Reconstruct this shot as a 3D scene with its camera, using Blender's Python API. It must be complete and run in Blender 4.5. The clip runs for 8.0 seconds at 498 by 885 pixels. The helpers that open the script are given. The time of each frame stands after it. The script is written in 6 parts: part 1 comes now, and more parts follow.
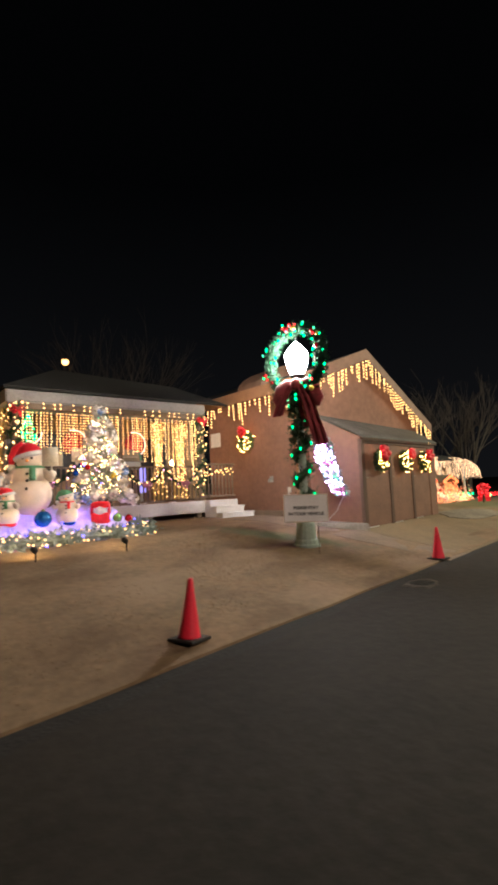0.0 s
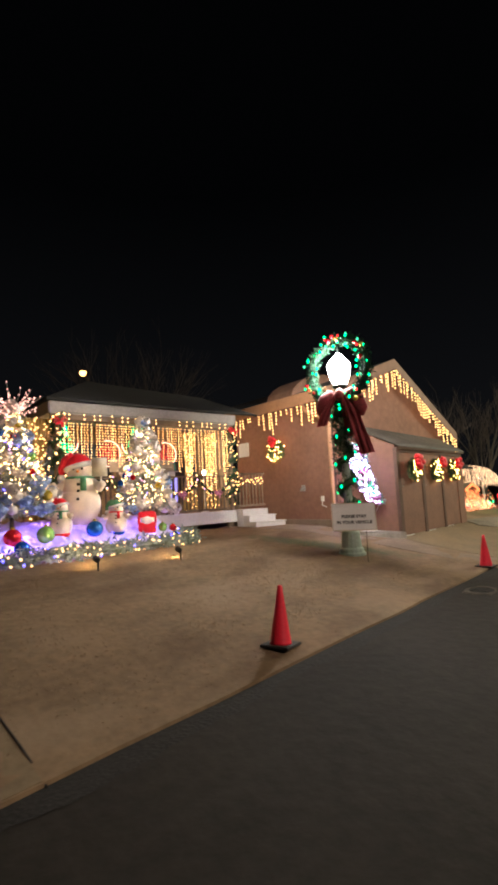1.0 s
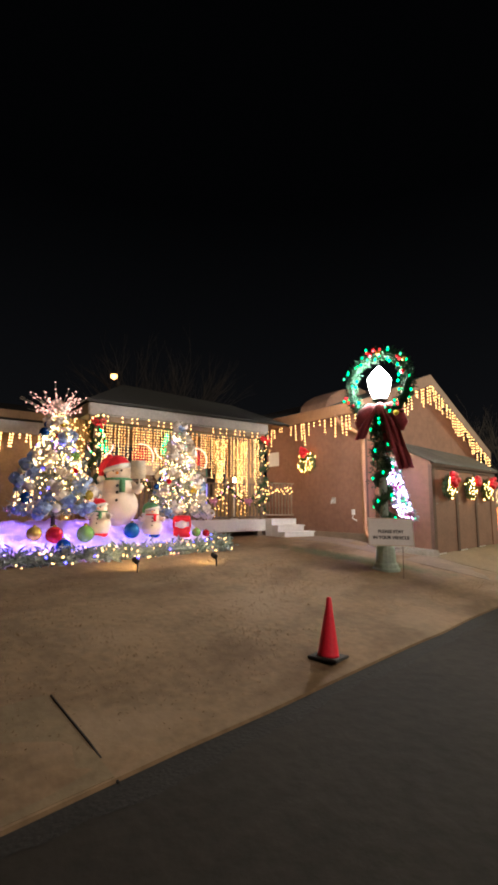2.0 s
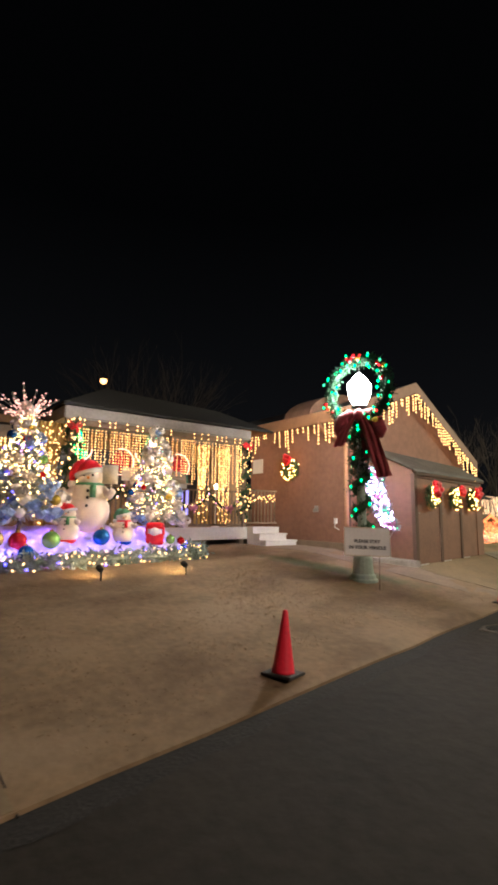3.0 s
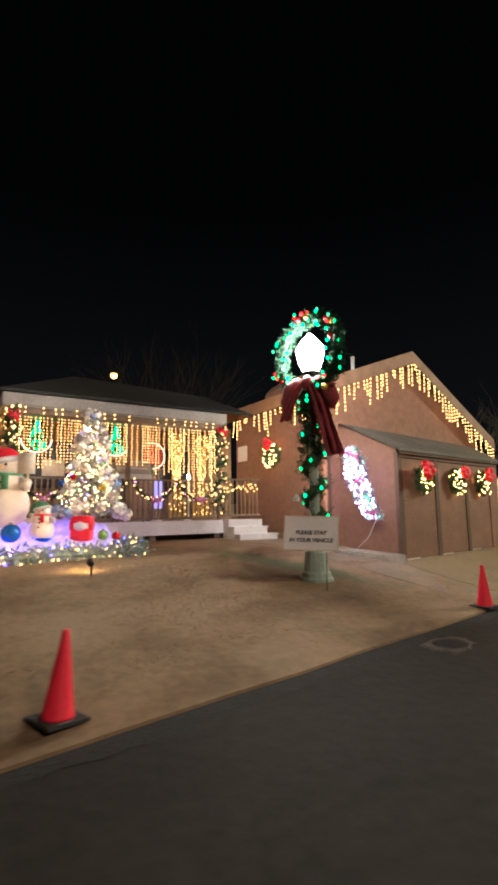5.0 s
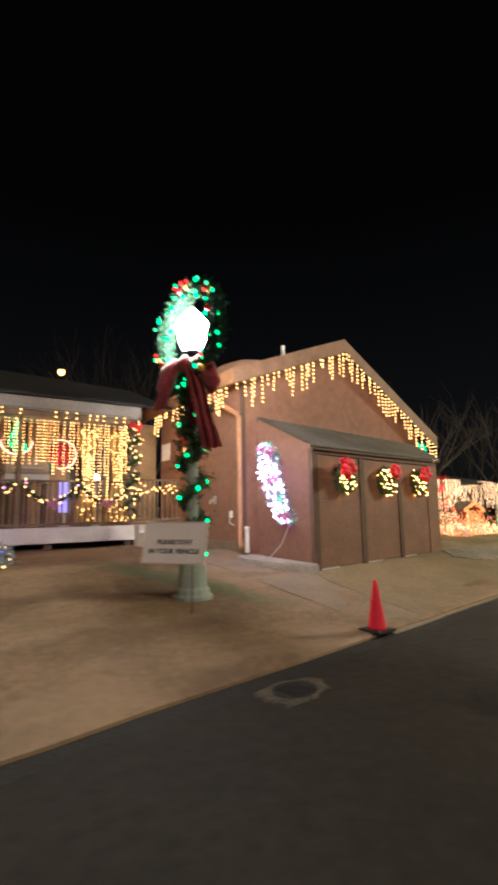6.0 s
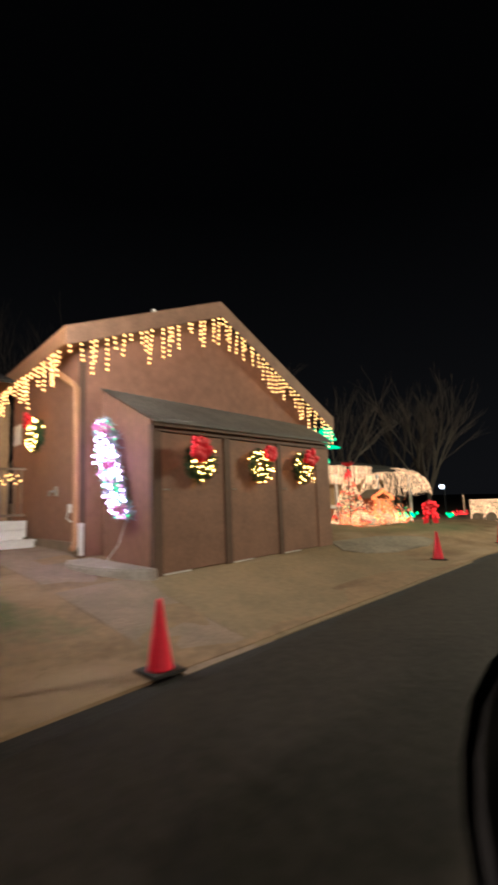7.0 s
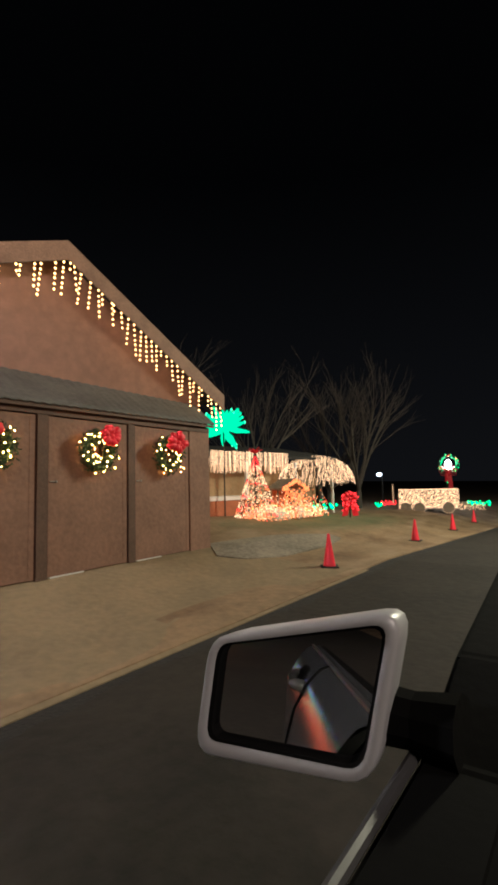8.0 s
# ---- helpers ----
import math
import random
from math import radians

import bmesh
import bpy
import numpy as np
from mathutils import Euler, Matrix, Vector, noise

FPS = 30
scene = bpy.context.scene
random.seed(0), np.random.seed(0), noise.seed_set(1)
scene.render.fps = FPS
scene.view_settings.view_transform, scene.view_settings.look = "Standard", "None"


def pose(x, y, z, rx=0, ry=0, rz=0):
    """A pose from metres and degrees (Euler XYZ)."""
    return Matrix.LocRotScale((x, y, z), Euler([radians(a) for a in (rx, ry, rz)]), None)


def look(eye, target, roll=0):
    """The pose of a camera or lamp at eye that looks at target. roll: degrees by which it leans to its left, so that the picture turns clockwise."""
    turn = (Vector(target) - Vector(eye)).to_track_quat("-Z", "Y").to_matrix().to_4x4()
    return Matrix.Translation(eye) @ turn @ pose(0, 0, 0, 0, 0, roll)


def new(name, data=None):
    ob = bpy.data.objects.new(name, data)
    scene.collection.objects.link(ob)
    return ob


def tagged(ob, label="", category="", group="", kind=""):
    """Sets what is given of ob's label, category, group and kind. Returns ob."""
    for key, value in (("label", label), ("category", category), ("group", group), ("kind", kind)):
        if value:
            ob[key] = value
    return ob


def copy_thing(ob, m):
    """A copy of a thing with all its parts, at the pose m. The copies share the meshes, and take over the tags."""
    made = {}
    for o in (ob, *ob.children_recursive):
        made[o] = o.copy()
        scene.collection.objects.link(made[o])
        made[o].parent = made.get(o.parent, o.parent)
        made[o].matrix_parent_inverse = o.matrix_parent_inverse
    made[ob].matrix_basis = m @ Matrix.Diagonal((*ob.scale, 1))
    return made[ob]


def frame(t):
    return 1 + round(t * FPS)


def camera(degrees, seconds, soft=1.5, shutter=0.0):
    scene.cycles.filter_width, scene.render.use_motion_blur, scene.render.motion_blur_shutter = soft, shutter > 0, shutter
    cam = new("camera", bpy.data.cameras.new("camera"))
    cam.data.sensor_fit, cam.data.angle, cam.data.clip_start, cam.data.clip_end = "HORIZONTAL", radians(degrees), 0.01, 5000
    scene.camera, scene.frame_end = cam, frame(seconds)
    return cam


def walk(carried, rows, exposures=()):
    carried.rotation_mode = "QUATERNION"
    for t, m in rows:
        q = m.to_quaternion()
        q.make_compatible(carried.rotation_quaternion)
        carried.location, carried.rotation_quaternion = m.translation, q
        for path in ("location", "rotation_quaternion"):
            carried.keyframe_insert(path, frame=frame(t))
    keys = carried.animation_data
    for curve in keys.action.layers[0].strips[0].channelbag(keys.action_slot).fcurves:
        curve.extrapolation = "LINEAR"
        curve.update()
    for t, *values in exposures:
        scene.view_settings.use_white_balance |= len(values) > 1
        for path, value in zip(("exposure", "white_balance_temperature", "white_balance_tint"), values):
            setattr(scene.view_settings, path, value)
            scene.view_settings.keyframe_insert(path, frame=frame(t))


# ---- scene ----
cam = camera(54.8, 8.0, soft=3.2, shutter=0.6)
# UNIT: metres to one unit of the plan below; places and sizes of the things are in plan units, camera and lamps in metres
UNIT = 0.75
PATH = [
    (0, (-9.012, -6.920, 1.409), (-8.063, -5.766, 1.546), -2.6),
    (0.5, (-9.400, -6.657, 1.419), (-8.459, -5.500, 1.572), -3.3),
    (1, (-9.705, -6.531, 1.444), (-8.764, -5.375, 1.610), -2.9),
    (1.5, (-9.981, -6.431, 1.469), (-9.059, -5.261, 1.643), -1.9),
    (1.7, (-10.003, -6.355, 1.461), (-9.097, -5.174, 1.645), -0.9),
    (2.8, (-9.724, -6.353, 1.434), (-8.837, -5.161, 1.644), 0.8),
    (3, (-9.575, -6.407, 1.444), (-8.676, -5.226, 1.663), 0.7),
    (3.5, (-9.217, -6.427, 1.429), (-8.336, -5.231, 1.636), 0.6),
    (4, (-8.741, -6.481, 1.413), (-7.870, -5.276, 1.613), -0.2),
    (4.2, (-8.487, -6.459, 1.390), (-7.630, -5.245, 1.590), -0.2),
    (5.3, (-6.755, -6.362, 1.344), (-5.988, -5.089, 1.549), -0.8),
    (5.5, (-6.362, -6.298, 1.345), (-5.572, -5.041, 1.555), -0.6),
    (6, (-5.439, -6.239, 1.345), (-4.615, -5.004, 1.556), -1.0),
    (6.5, (-4.383, -6.074, 1.324), (-3.497, -4.879, 1.511), -1.7),
    (7, (-3.208, -5.849, 1.290), (-2.246, -4.714, 1.472), -2.1),
    (7.5, (-2.047, -5.690, 1.331), (-1.013, -4.614, 1.481), -2.1),
    (7.8, (-1.317, -5.596, 1.380), (-0.260, -4.542, 1.517), -1.7),
    (7.967, (-0.907, -5.543, 1.408), (0.164, -4.501, 1.537), -1.4),
    (8, (-0.907, -5.543, 1.408), (0.164, -4.501, 1.537), -1.4),
]
# the picture darkens a little once the lantern has left it
walk(cam, [(t, look(eye, target, roll)) for t, eye, target, roll in PATH],
     exposures=[(0, 0.28, 5900, 10), (5.5, 0.33, 5900, 10), (6.2, 0.25, 5900, 10), (7, 0.08, 5850, 10), (8, 0.12, 5700, 10)])

# ---------------------------------------------------------------- world and large lights
world = bpy.data.worlds.new("night")
scene.world = world
world.use_nodes = True
wn = world.node_tree
# dark sky that pales towards the horizon with the town's glow
w_tc, w_sep, w_ramp = (wn.nodes.new("ShaderNode" + k) for k in ("TexCoord", "SeparateXYZ", "ValToRGB"))
wn.links.new(w_tc.outputs["Generated"], w_sep.inputs[0])
wn.links.new(w_sep.outputs["Z"], w_ramp.inputs["Fac"])
w_ramp.color_ramp.elements[0].position, w_ramp.color_ramp.elements[1].position = 0.02, 0.55
w_ramp.color_ramp.elements[0].color, w_ramp.color_ramp.elements[1].color = (0.55, 0.55, 0.59, 1), (0.075, 0.08, 0.09, 1)
wn.links.new(w_ramp.outputs["Color"], wn.nodes["Background"].inputs[0])
wn.nodes["Background"].inputs[1].default_value = 0.0085


def point_lamp(name, at, watts, colour, radius):
    data = bpy.data.lights.new(name, "POINT")
    data.energy, data.color, data.shadow_soft_size = watts, colour, radius
    ob = new(name, data)
    ob.location = at
    return ob


# street lamp across the road, out of view, that lights lawn, walls and road
point_lamp("unseen_lamp_light", (-3.8, -18.5, 10.5), 4200, (1.0, 0.76, 0.57), 0.45)
# added unseen lamp above the road; brightens road and ground on the right
point_lamp("unseen_lamp_light", (14.0, -5.6, 7.5), 4700, (1.0, 0.88, 0.56), 0.6)


# ---------------------------------------------------------------- materials
def noise_mix(nt, colour, spread, scale, detail=6, coord="Object"):
    tc = nt.nodes.new("ShaderNodeTexCoord")
    big, small = nt.nodes.new("ShaderNodeTexNoise"), nt.nodes.new("ShaderNodeTexNoise")
    big.inputs["Scale"].default_value, small.inputs["Scale"].default_value = scale, scale * 9
    big.inputs["Detail"].default_value = small.inputs["Detail"].default_value = detail
    add = nt.nodes.new("ShaderNodeMath")
    add.operation = "ADD"
    ramp = nt.nodes.new("ShaderNodeValToRGB")
    lo = [max(0, c * (1 - spread)) for c in colour]
    hi = [min(1, c * (1 + spread)) for c in colour]
    ramp.color_ramp.elements[0].position, ramp.color_ramp.elements[1].position = 0.38, 0.62
    ramp.color_ramp.elements[0].color, ramp.color_ramp.elements[1].color = (*lo, 1), (*hi, 1)
    half = nt.nodes.new("ShaderNodeMath")
    half.operation = "MULTIPLY"
    half.inputs[1].default_value = 0.5
    for n in (big, small):
        nt.links.new(tc.outputs[coord], n.inputs["Vector"])
    nt.links.new(big.outputs["Fac"], add.inputs[0])
    nt.links.new(small.outputs["Fac"], add.inputs[1])
    nt.links.new(add.outputs[0], half.inputs[0])
    nt.links.new(half.outputs[0], ramp.inputs["Fac"])
    return ramp, small


def mat(name, colour, rough=0.7, spread=0.25, scale=3.0, bump=0.2, metal=0.0, sheen=0.0, grooves=0.0, glass=0.0):
    m = bpy.data.materials.new(name)
    m.use_nodes = True
    nt = m.node_tree
    b = nt.nodes["Principled BSDF"]
    b.inputs["Roughness"].default_value, b.inputs["Metallic"].default_value = rough, metal
    b.inputs["Sheen Weight"].default_value = sheen
    b.inputs["Transmission Weight"].default_value = glass
    ramp, small = noise_mix(nt, colour, spread, scale / UNIT)
    nt.links.new(ramp.outputs["Color"], b.inputs["Base Color"])
    height = small.outputs["Fac"]
    if grooves:
        tc, sep = nt.nodes.new("ShaderNodeTexCoord"), nt.nodes.new("ShaderNodeSeparateXYZ")
        nt.links.new(tc.outputs["Object"], sep.inputs[0])
        plus = nt.nodes.new("ShaderNodeMath")
        plus.operation = "ADD"
        nt.links.new(sep.outputs["X"], plus.inputs[0])
        nt.links.new(sep.outputs["Y"], plus.inputs[1])
        saw = nt.nodes.new("ShaderNodeMath")
        saw.operation = "PINGPONG"
        saw.inputs[1].default_value = grooves * UNIT / 2
        nt.links.new(plus.outputs[0], saw.inputs[0])
        cut = nt.nodes.new("ShaderNodeMath")
        cut.operation = "GREATER_THAN"
        cut.inputs[1].default_value = 0.012
        nt.links.new(saw.outputs[0], cut.inputs[0])
        mul = nt.nodes.new("ShaderNodeMath")
        mul.operation = "MULTIPLY_ADD"
        mul.inputs[1].default_value = 3.0
        nt.links.new(cut.outputs[0], mul.inputs[0])
        nt.links.new(height, mul.inputs[2])
        height = mul.outputs[0]
    if bump:
        bp = nt.nodes.new("ShaderNodeBump")
        bp.inputs["Strength"].default_value, bp.inputs["Distance"].default_value = bump, 0.02
        nt.links.new(height, bp.inputs["Height"])
        nt.links.new(bp.outputs["Normal"], b.inputs["Normal"])
    return m


def glow(name, colour, strength):
    m = bpy.data.materials.new(name)
    m.use_nodes = True
    nt = m.node_tree
    nt.nodes.remove(nt.nodes["Principled BSDF"])
    e = nt.nodes.new("ShaderNodeEmission")
    e.inputs[0].default_value, e.inputs[1].default_value = (*colour, 1), strength
    nt.links.new(e.outputs[0], nt.nodes["Material Output"].inputs[0])
    return m


def lawn(m):
    """Bare worn streaks along the slope, and a greener strip of grass beside the walkway."""
    nt = m.node_tree
    b = nt.nodes["Principled BSDF"]
    base = b.inputs["Base Color"].links[0].from_socket
    tc = nt.nodes.new("ShaderNodeTexCoord")

    def mapped(at, turn, scale):
        mp = nt.nodes.new("ShaderNodeMapping")
        mp.vector_type = "TEXTURE"
        mp.inputs["Location"].default_value, mp.inputs["Rotation"].default_value, mp.inputs["Scale"].default_value = at, (0, 0, radians(turn)), scale
        nt.links.new(tc.outputs["Object"], mp.inputs["Vector"])
        return mp.outputs[0]

    def ramp(source, lo, hi):
        r = nt.nodes.new("ShaderNodeMapRange")
        r.inputs["From Min"].default_value, r.inputs["From Max"].default_value = lo, hi
        nt.links.new(source, r.inputs["Value"])
        return r.outputs[0]

    def mix(fac, a, colour, kind):
        n = nt.nodes.new("ShaderNodeMix")
        n.data_type, n.blend_type = "RGBA", kind
        nt.links.new(fac, n.inputs["Factor"])
        nt.links.new(a, n.inputs["A"])
        n.inputs["B"].default_value = (*colour, 1)
        return n.outputs["Result"]

    def noise_of(vector, scale, detail):
        n = nt.nodes.new("ShaderNodeTexNoise")
        n.inputs["Scale"].default_value, n.inputs["Detail"].default_value = scale, detail
        nt.links.new(vector, n.inputs["Vector"])
        return n.outputs["Fac"]
    streaks = noise_of(mapped((0, 0, 0), 20, (1.5, 0.7, 1)), 0.9, 6)
    out = mix(ramp(streaks, 0.48, 0.66), base, (0.66, 0.60, 0.55), "MULTIPLY")
    worn = noise_of(mapped((3, 1, 0), 9, (1.6, 0.8, 1)), 0.8, 4)
    out = mix(ramp(worn, 0.55, 0.72), out, (0.30, 0.215, 0.135), "MIX")
    for at, turn, size, share in (((-2.45, 0.25, 0), -64, (2.0, 0.45, 9), 0.7), ((11.5, 2.9, 0), 9, (5.5, 1.5, 9), 0.6)):
        strip = nt.nodes.new("ShaderNodeVectorMath")
        strip.operation = "LENGTH"
        nt.links.new(mapped(at, turn, size), strip.inputs[0])
        ragged = nt.nodes.new("ShaderNodeMath")
        ragged.operation = "ADD"
        nt.links.new(strip.outputs["Value"], ragged.inputs[0])
        nt.links.new(noise_of(tc.outputs["Object"], 5.0, 4), ragged.inputs[1])
        fac = nt.nodes.new("ShaderNodeMath")
        fac.operation = "MULTIPLY"
        fac.inputs[1].default_value = share
        nt.links.new(ramp(ragged.outputs[0], 1.55, 0.95), fac.inputs[0])
        out = mix(fac.outputs[0], out, (0.065, 0.115, 0.045), "MIX")
    nt.links.new(out, b.inputs["Base Color"])


def let_through(m, share):
    """Loose fibre that lets part of the light behind it through."""
    nt = m.node_tree
    b = nt.nodes["Principled BSDF"]
    thin, both = nt.nodes.new("ShaderNodeBsdfTranslucent"), nt.nodes.new("ShaderNodeMixShader")
    nt.links.new(b.inputs["Base Color"].links[0].from_socket, thin.inputs["Color"])
    both.inputs[0].default_value = share
    nt.links.new(b.outputs[0], both.inputs[1])
    nt.links.new(thin.outputs[0], both.inputs[2])
    nt.links.new(both.outputs[0], nt.nodes["Material Output"].inputs[0])


GRASS = mat("dormant_grass", (0.224, 0.150, 0.083), 0.95, 0.22, 0.9, 0.35)
MATTED = mat("matted_dead_grass", (0.34, 0.24, 0.15), 0.95, 0.2, 2.0, 0.0)
ASPHALT = mat("asphalt", (0.0222, 0.0184, 0.0140), 0.9, 0.3, 0.7, 0.4)
GRAVEL = mat("driveway_gravel", (0.205, 0.15, 0.085), 0.95, 0.16, 0.9, 0.5)
CONCRETE = mat("concrete", (0.34, 0.30, 0.26), 0.85, 0.2, 2.0, 0.4)
PATHWAY = mat("worn_walkway", (0.215, 0.16, 0.115), 0.9, 0.2, 2.0, 0.4)
WORNSLAB = mat("worn_pale_slab", (0.20, 0.17, 0.13), 0.9, 0.35, 1.2, 0.4)
BROKEN = mat("stained_broken_concrete", (0.078, 0.066, 0.052), 0.95, 0.6, 3.0, 0.8)
NEAR_BLACK = mat("near_black_ground", (0.015, 0.0135, 0.012), 0.95, 0.4, 3.0, 0.4)
PIT_IRON = mat("pit_dark_iron", (0.012, 0.011, 0.01), 0.8, 0.3, 8.0, 0.4, 0.3)
WALL = mat("brown_siding", (0.228, 0.113, 0.073), 0.8, 0.14, 0.7, 0.14, grooves=0.4)
DOOR = mat("brown_door_paint", (0.216, 0.115, 0.076), 0.7, 0.18, 1.5, 0.25)
TRIM = mat("dark_brown_trim", (0.098, 0.054, 0.036), 0.7, 0.2, 3.0, 0.2)
RAKE = mat("brown_rake_paint", (0.23, 0.125, 0.078), 0.7, 0.2, 3.0, 0.2)
TAN = mat("tan_trim", (0.40, 0.20, 0.10), 0.65, 0.15, 3.0, 0.2)
FASCIA = mat("weathered_white_fascia", (0.31, 0.29, 0.265), 0.6, 0.16, 1.5, 0.15)
SHINGLE = mat("dark_shingles", (0.024, 0.023, 0.022), 0.9, 0.35, 5.0, 0.8)
METALROOF = mat("grey_green_metal_roof", (0.095, 0.088, 0.078), 0.75, 0.3, 1.2, 0.1, 0.0)
WHITE = mat("white_paint", (0.72, 0.70, 0.68), 0.6, 0.08, 2.0, 0.15)
SIGNWHITE = mat("glossy_white_sign_paint", (0.84, 0.82, 0.79), 0.4, 0.05, 2.0, 0.1)
CREAM = mat("cream_board", (0.66, 0.58, 0.46), 0.7, 0.12, 3.0, 0.2)
PORCHWALL = mat("porch_wall", (0.36, 0.24, 0.13), 0.75, 0.15, 1.4, 0.2, grooves=0.2)
GLASS_DARK = mat("window_glass", (0.03, 0.03, 0.035), 0.35, 0.1, 1.0, 0.0)
RAILWOOD = mat("grey_brown_rail_wood", (0.20, 0.15, 0.11), 0.8, 0.25, 4.0, 0.4)
DECKWOOD = mat("deck_wood", (0.26, 0.19, 0.13), 0.8, 0.25, 3.0, 0.4)
CONE = mat("orange_cone_plastic", (0.90, 0.025, 0.055), 0.45, 0.08, 3.0, 0.05)
RUBBER = mat("black_rubber", (0.025, 0.024, 0.023), 0.8, 0.2, 6.0, 0.2)
NEEDLE = mat("garland_needles", (0.035, 0.075, 0.035), 0.8, 0.4, 3.0, 0.0)
FROSTED = mat("frosted_needles", (0.30, 0.37, 0.36), 0.85, 0.3, 3.0, 0.0)
SILVERTREE = mat("silver_green_needles", (0.36, 0.40, 0.36), 0.75, 0.4, 3.0, 0.0)
PALE_MESH = mat("pale_mesh_ribbon", (0.74, 0.68, 0.64), 0.6, 0.15, 5.0, 0.1)
WREATHGREEN = mat("silvery_green_needles", (0.018, 0.05, 0.03), 0.85, 0.35, 3.0, 0.0)
POSTGREEN = mat("pale_green_post_paint", (0.30, 0.37, 0.31), 0.5, 0.12, 2.0, 0.1)
LAMPBLACK = mat("black_lantern_metal", (0.03, 0.03, 0.03), 0.45, 0.2, 4.0, 0.1, 0.6)
RIBBON = mat("dark_red_ribbon", (0.26, 0.024, 0.032), 0.75, 0.35, 3.0, 0.5, sheen=0.5)
BOWRED = mat("bright_red_bow", (0.80, 0.012, 0.03), 0.5, 0.15, 4.0, 0.1, sheen=0.08)
SNOW = mat("cotton_snow", (0.80, 0.80, 0.82), 0.95, 0.05, 5.0, 0.8)
SNOWWHITE = mat("white_felt", (0.78, 0.76, 0.75), 0.9, 0.05, 5.0, 0.3)
lawn(GRASS)
ASPHALT.node_tree.nodes["Principled BSDF"].inputs["Specular IOR Level"].default_value = 0.3
let_through(SNOW, 0.55)
SIGNTEXT = mat("dark_sign_letters", (0.02, 0.02, 0.02), 0.7, 0.1, 3.0, 0.0)
BALL_RED = mat("red_ornament", (0.6, 0.02, 0.03), 0.15, 0.05, 2.0, 0.0, 0.5)
BALL_BLUE = mat("blue_ornament", (0.02, 0.12, 0.55), 0.15, 0.05, 2.0, 0.0, 0.5)
BALL_TEAL = mat("teal_ornament", (0.02, 0.13, 0.40), 0.2, 0.05, 2.0, 0.0, 0.5)
BALL_GREEN = mat("green_ornament", (0.25, 0.50, 0.12), 0.2, 0.05, 2.0, 0.0, 0.4)
BALL_GOLD = mat("gold_ornament", (0.75, 0.55, 0.10), 0.2, 0.05, 2.0, 0.0, 0.6)
RIBBON_BLUE = mat("blue_mesh_ribbon", (0.28, 0.40, 0.72), 0.6, 0.2, 4.0, 0.1)
BARK = mat("bare_bark", (0.07, 0.060, 0.052), 0.9, 0.3, 5.0, 0.6)
TWIG = mat("fine_twigs", (0.055, 0.043, 0.038), 0.9, 0.3, 5.0, 0.0)
WIRE = mat("green_wire", (0.02, 0.035, 0.02), 0.7, 0.1, 5.0, 0.0)
SILVER = mat("silver_car_paint", (0.47, 0.48, 0.50), 0.4, 0.05, 2.0, 0.0, 0.15)
BELT = mat("dull_belt_trim", (0.09, 0.09, 0.094), 0.45, 0.1, 4.0, 0.0, 0.4)
CARPAINT = mat("grey_car_paint", (0.15, 0.15, 0.158), 0.18, 0.05, 2.0, 0.0, 0.5)
BLACKTRIM = mat("black_car_trim", (0.004, 0.004, 0.004), 0.85, 0.1, 5.0, 0.05)
BLACKTRIM.node_tree.nodes["Principled BSDF"].inputs["Specular IOR Level"].default_value = 0.05
MIRROR = mat("mirror_glass", (0.85, 0.85, 0.87), 0.01, 0.0, 1.0, 0.0, 1.0)
TEAL = mat("teal_plastic", (0.05, 0.22, 0.20), 0.5, 0.1, 3.0, 0.05)
SCARF = mat("red_green_scarf", (0.10, 0.28, 0.14), 0.8, 0.2, 3.0, 0.1)
IVORY = mat("ivory_fabric", (0.78, 0.66, 0.56), 0.9, 0.08, 4.0, 0.2)
ORANGE_FELT = mat("orange_felt", (0.75, 0.28, 0.05), 0.8, 0.1, 3.0, 0.1)
BRICK = mat("red_brown_skirt", (0.38, 0.13, 0.06), 0.8, 0.2, 3.0, 0.3)

G_WARM = glow("warm_bulb", (1.0, 0.53, 0.165), 7.0)
G_CREAM = glow("cream_bulb", (1.0, 0.57, 0.20), 4.4)
G_PORCH = glow("porch_lantern_glass", (1.0, 0.66, 0.34), 700)
G_WREATH = glow("wreath_bulb", (1.0, 0.46, 0.09), 100)
G_NET = glow("net_bulb", (1.0, 0.57, 0.28), 2.5)
G_WHITE = glow("white_bulb", (1.0, 0.74, 0.95), 4)
G_SPRAY = glow("spray_bulb", (0.72, 0.44, 1.0), 58)
G_PINK = glow("pink_bulb", (1.0, 0.36, 0.70), 4)
G_GREEN = glow("green_bulb", (0.004, 1.0, 0.24), 3.6)
G_FROND = glow("green_frond_tube", (0.012, 0.80, 0.33), 1.25)
G_MINT = glow("mint_bulb", (0.10, 1.0, 0.38), 2.2)
G_RED = glow("red_bulb", (1.0, 0.03, 0.03), 3)
G_BLUE = glow("blue_bulb", (0.07, 0.06, 1.0), 14)
G_PURPLE = glow("violet_bulb", (0.34, 0.17, 1.0), 155)
G_ROSE = glow("rose_white_bulb", (1.0, 0.45, 0.34), 4)
G_SPOT = glow("warm_spot_lens", (1.0, 0.58, 0.20), 800)
G_ORANGE = glow("orange_bulb", (1.0, 0.22, 0.06), 2.6)
G_LANTERN = glow("lantern_light", (1.0, 0.90, 0.76), 350)
G_STREET = glow("sodium_street_light", (1.0, 0.46, 0.13), 5)
G_COLUMN = glow("violet_column_light", (0.42, 0.34, 1.0), 1.2)
G_FAR = glow("white_street_light", (0.85, 0.95, 1.0), 6)
G_TREE = glow("tree_bulb", (1.0, 0.58, 0.20), 20)


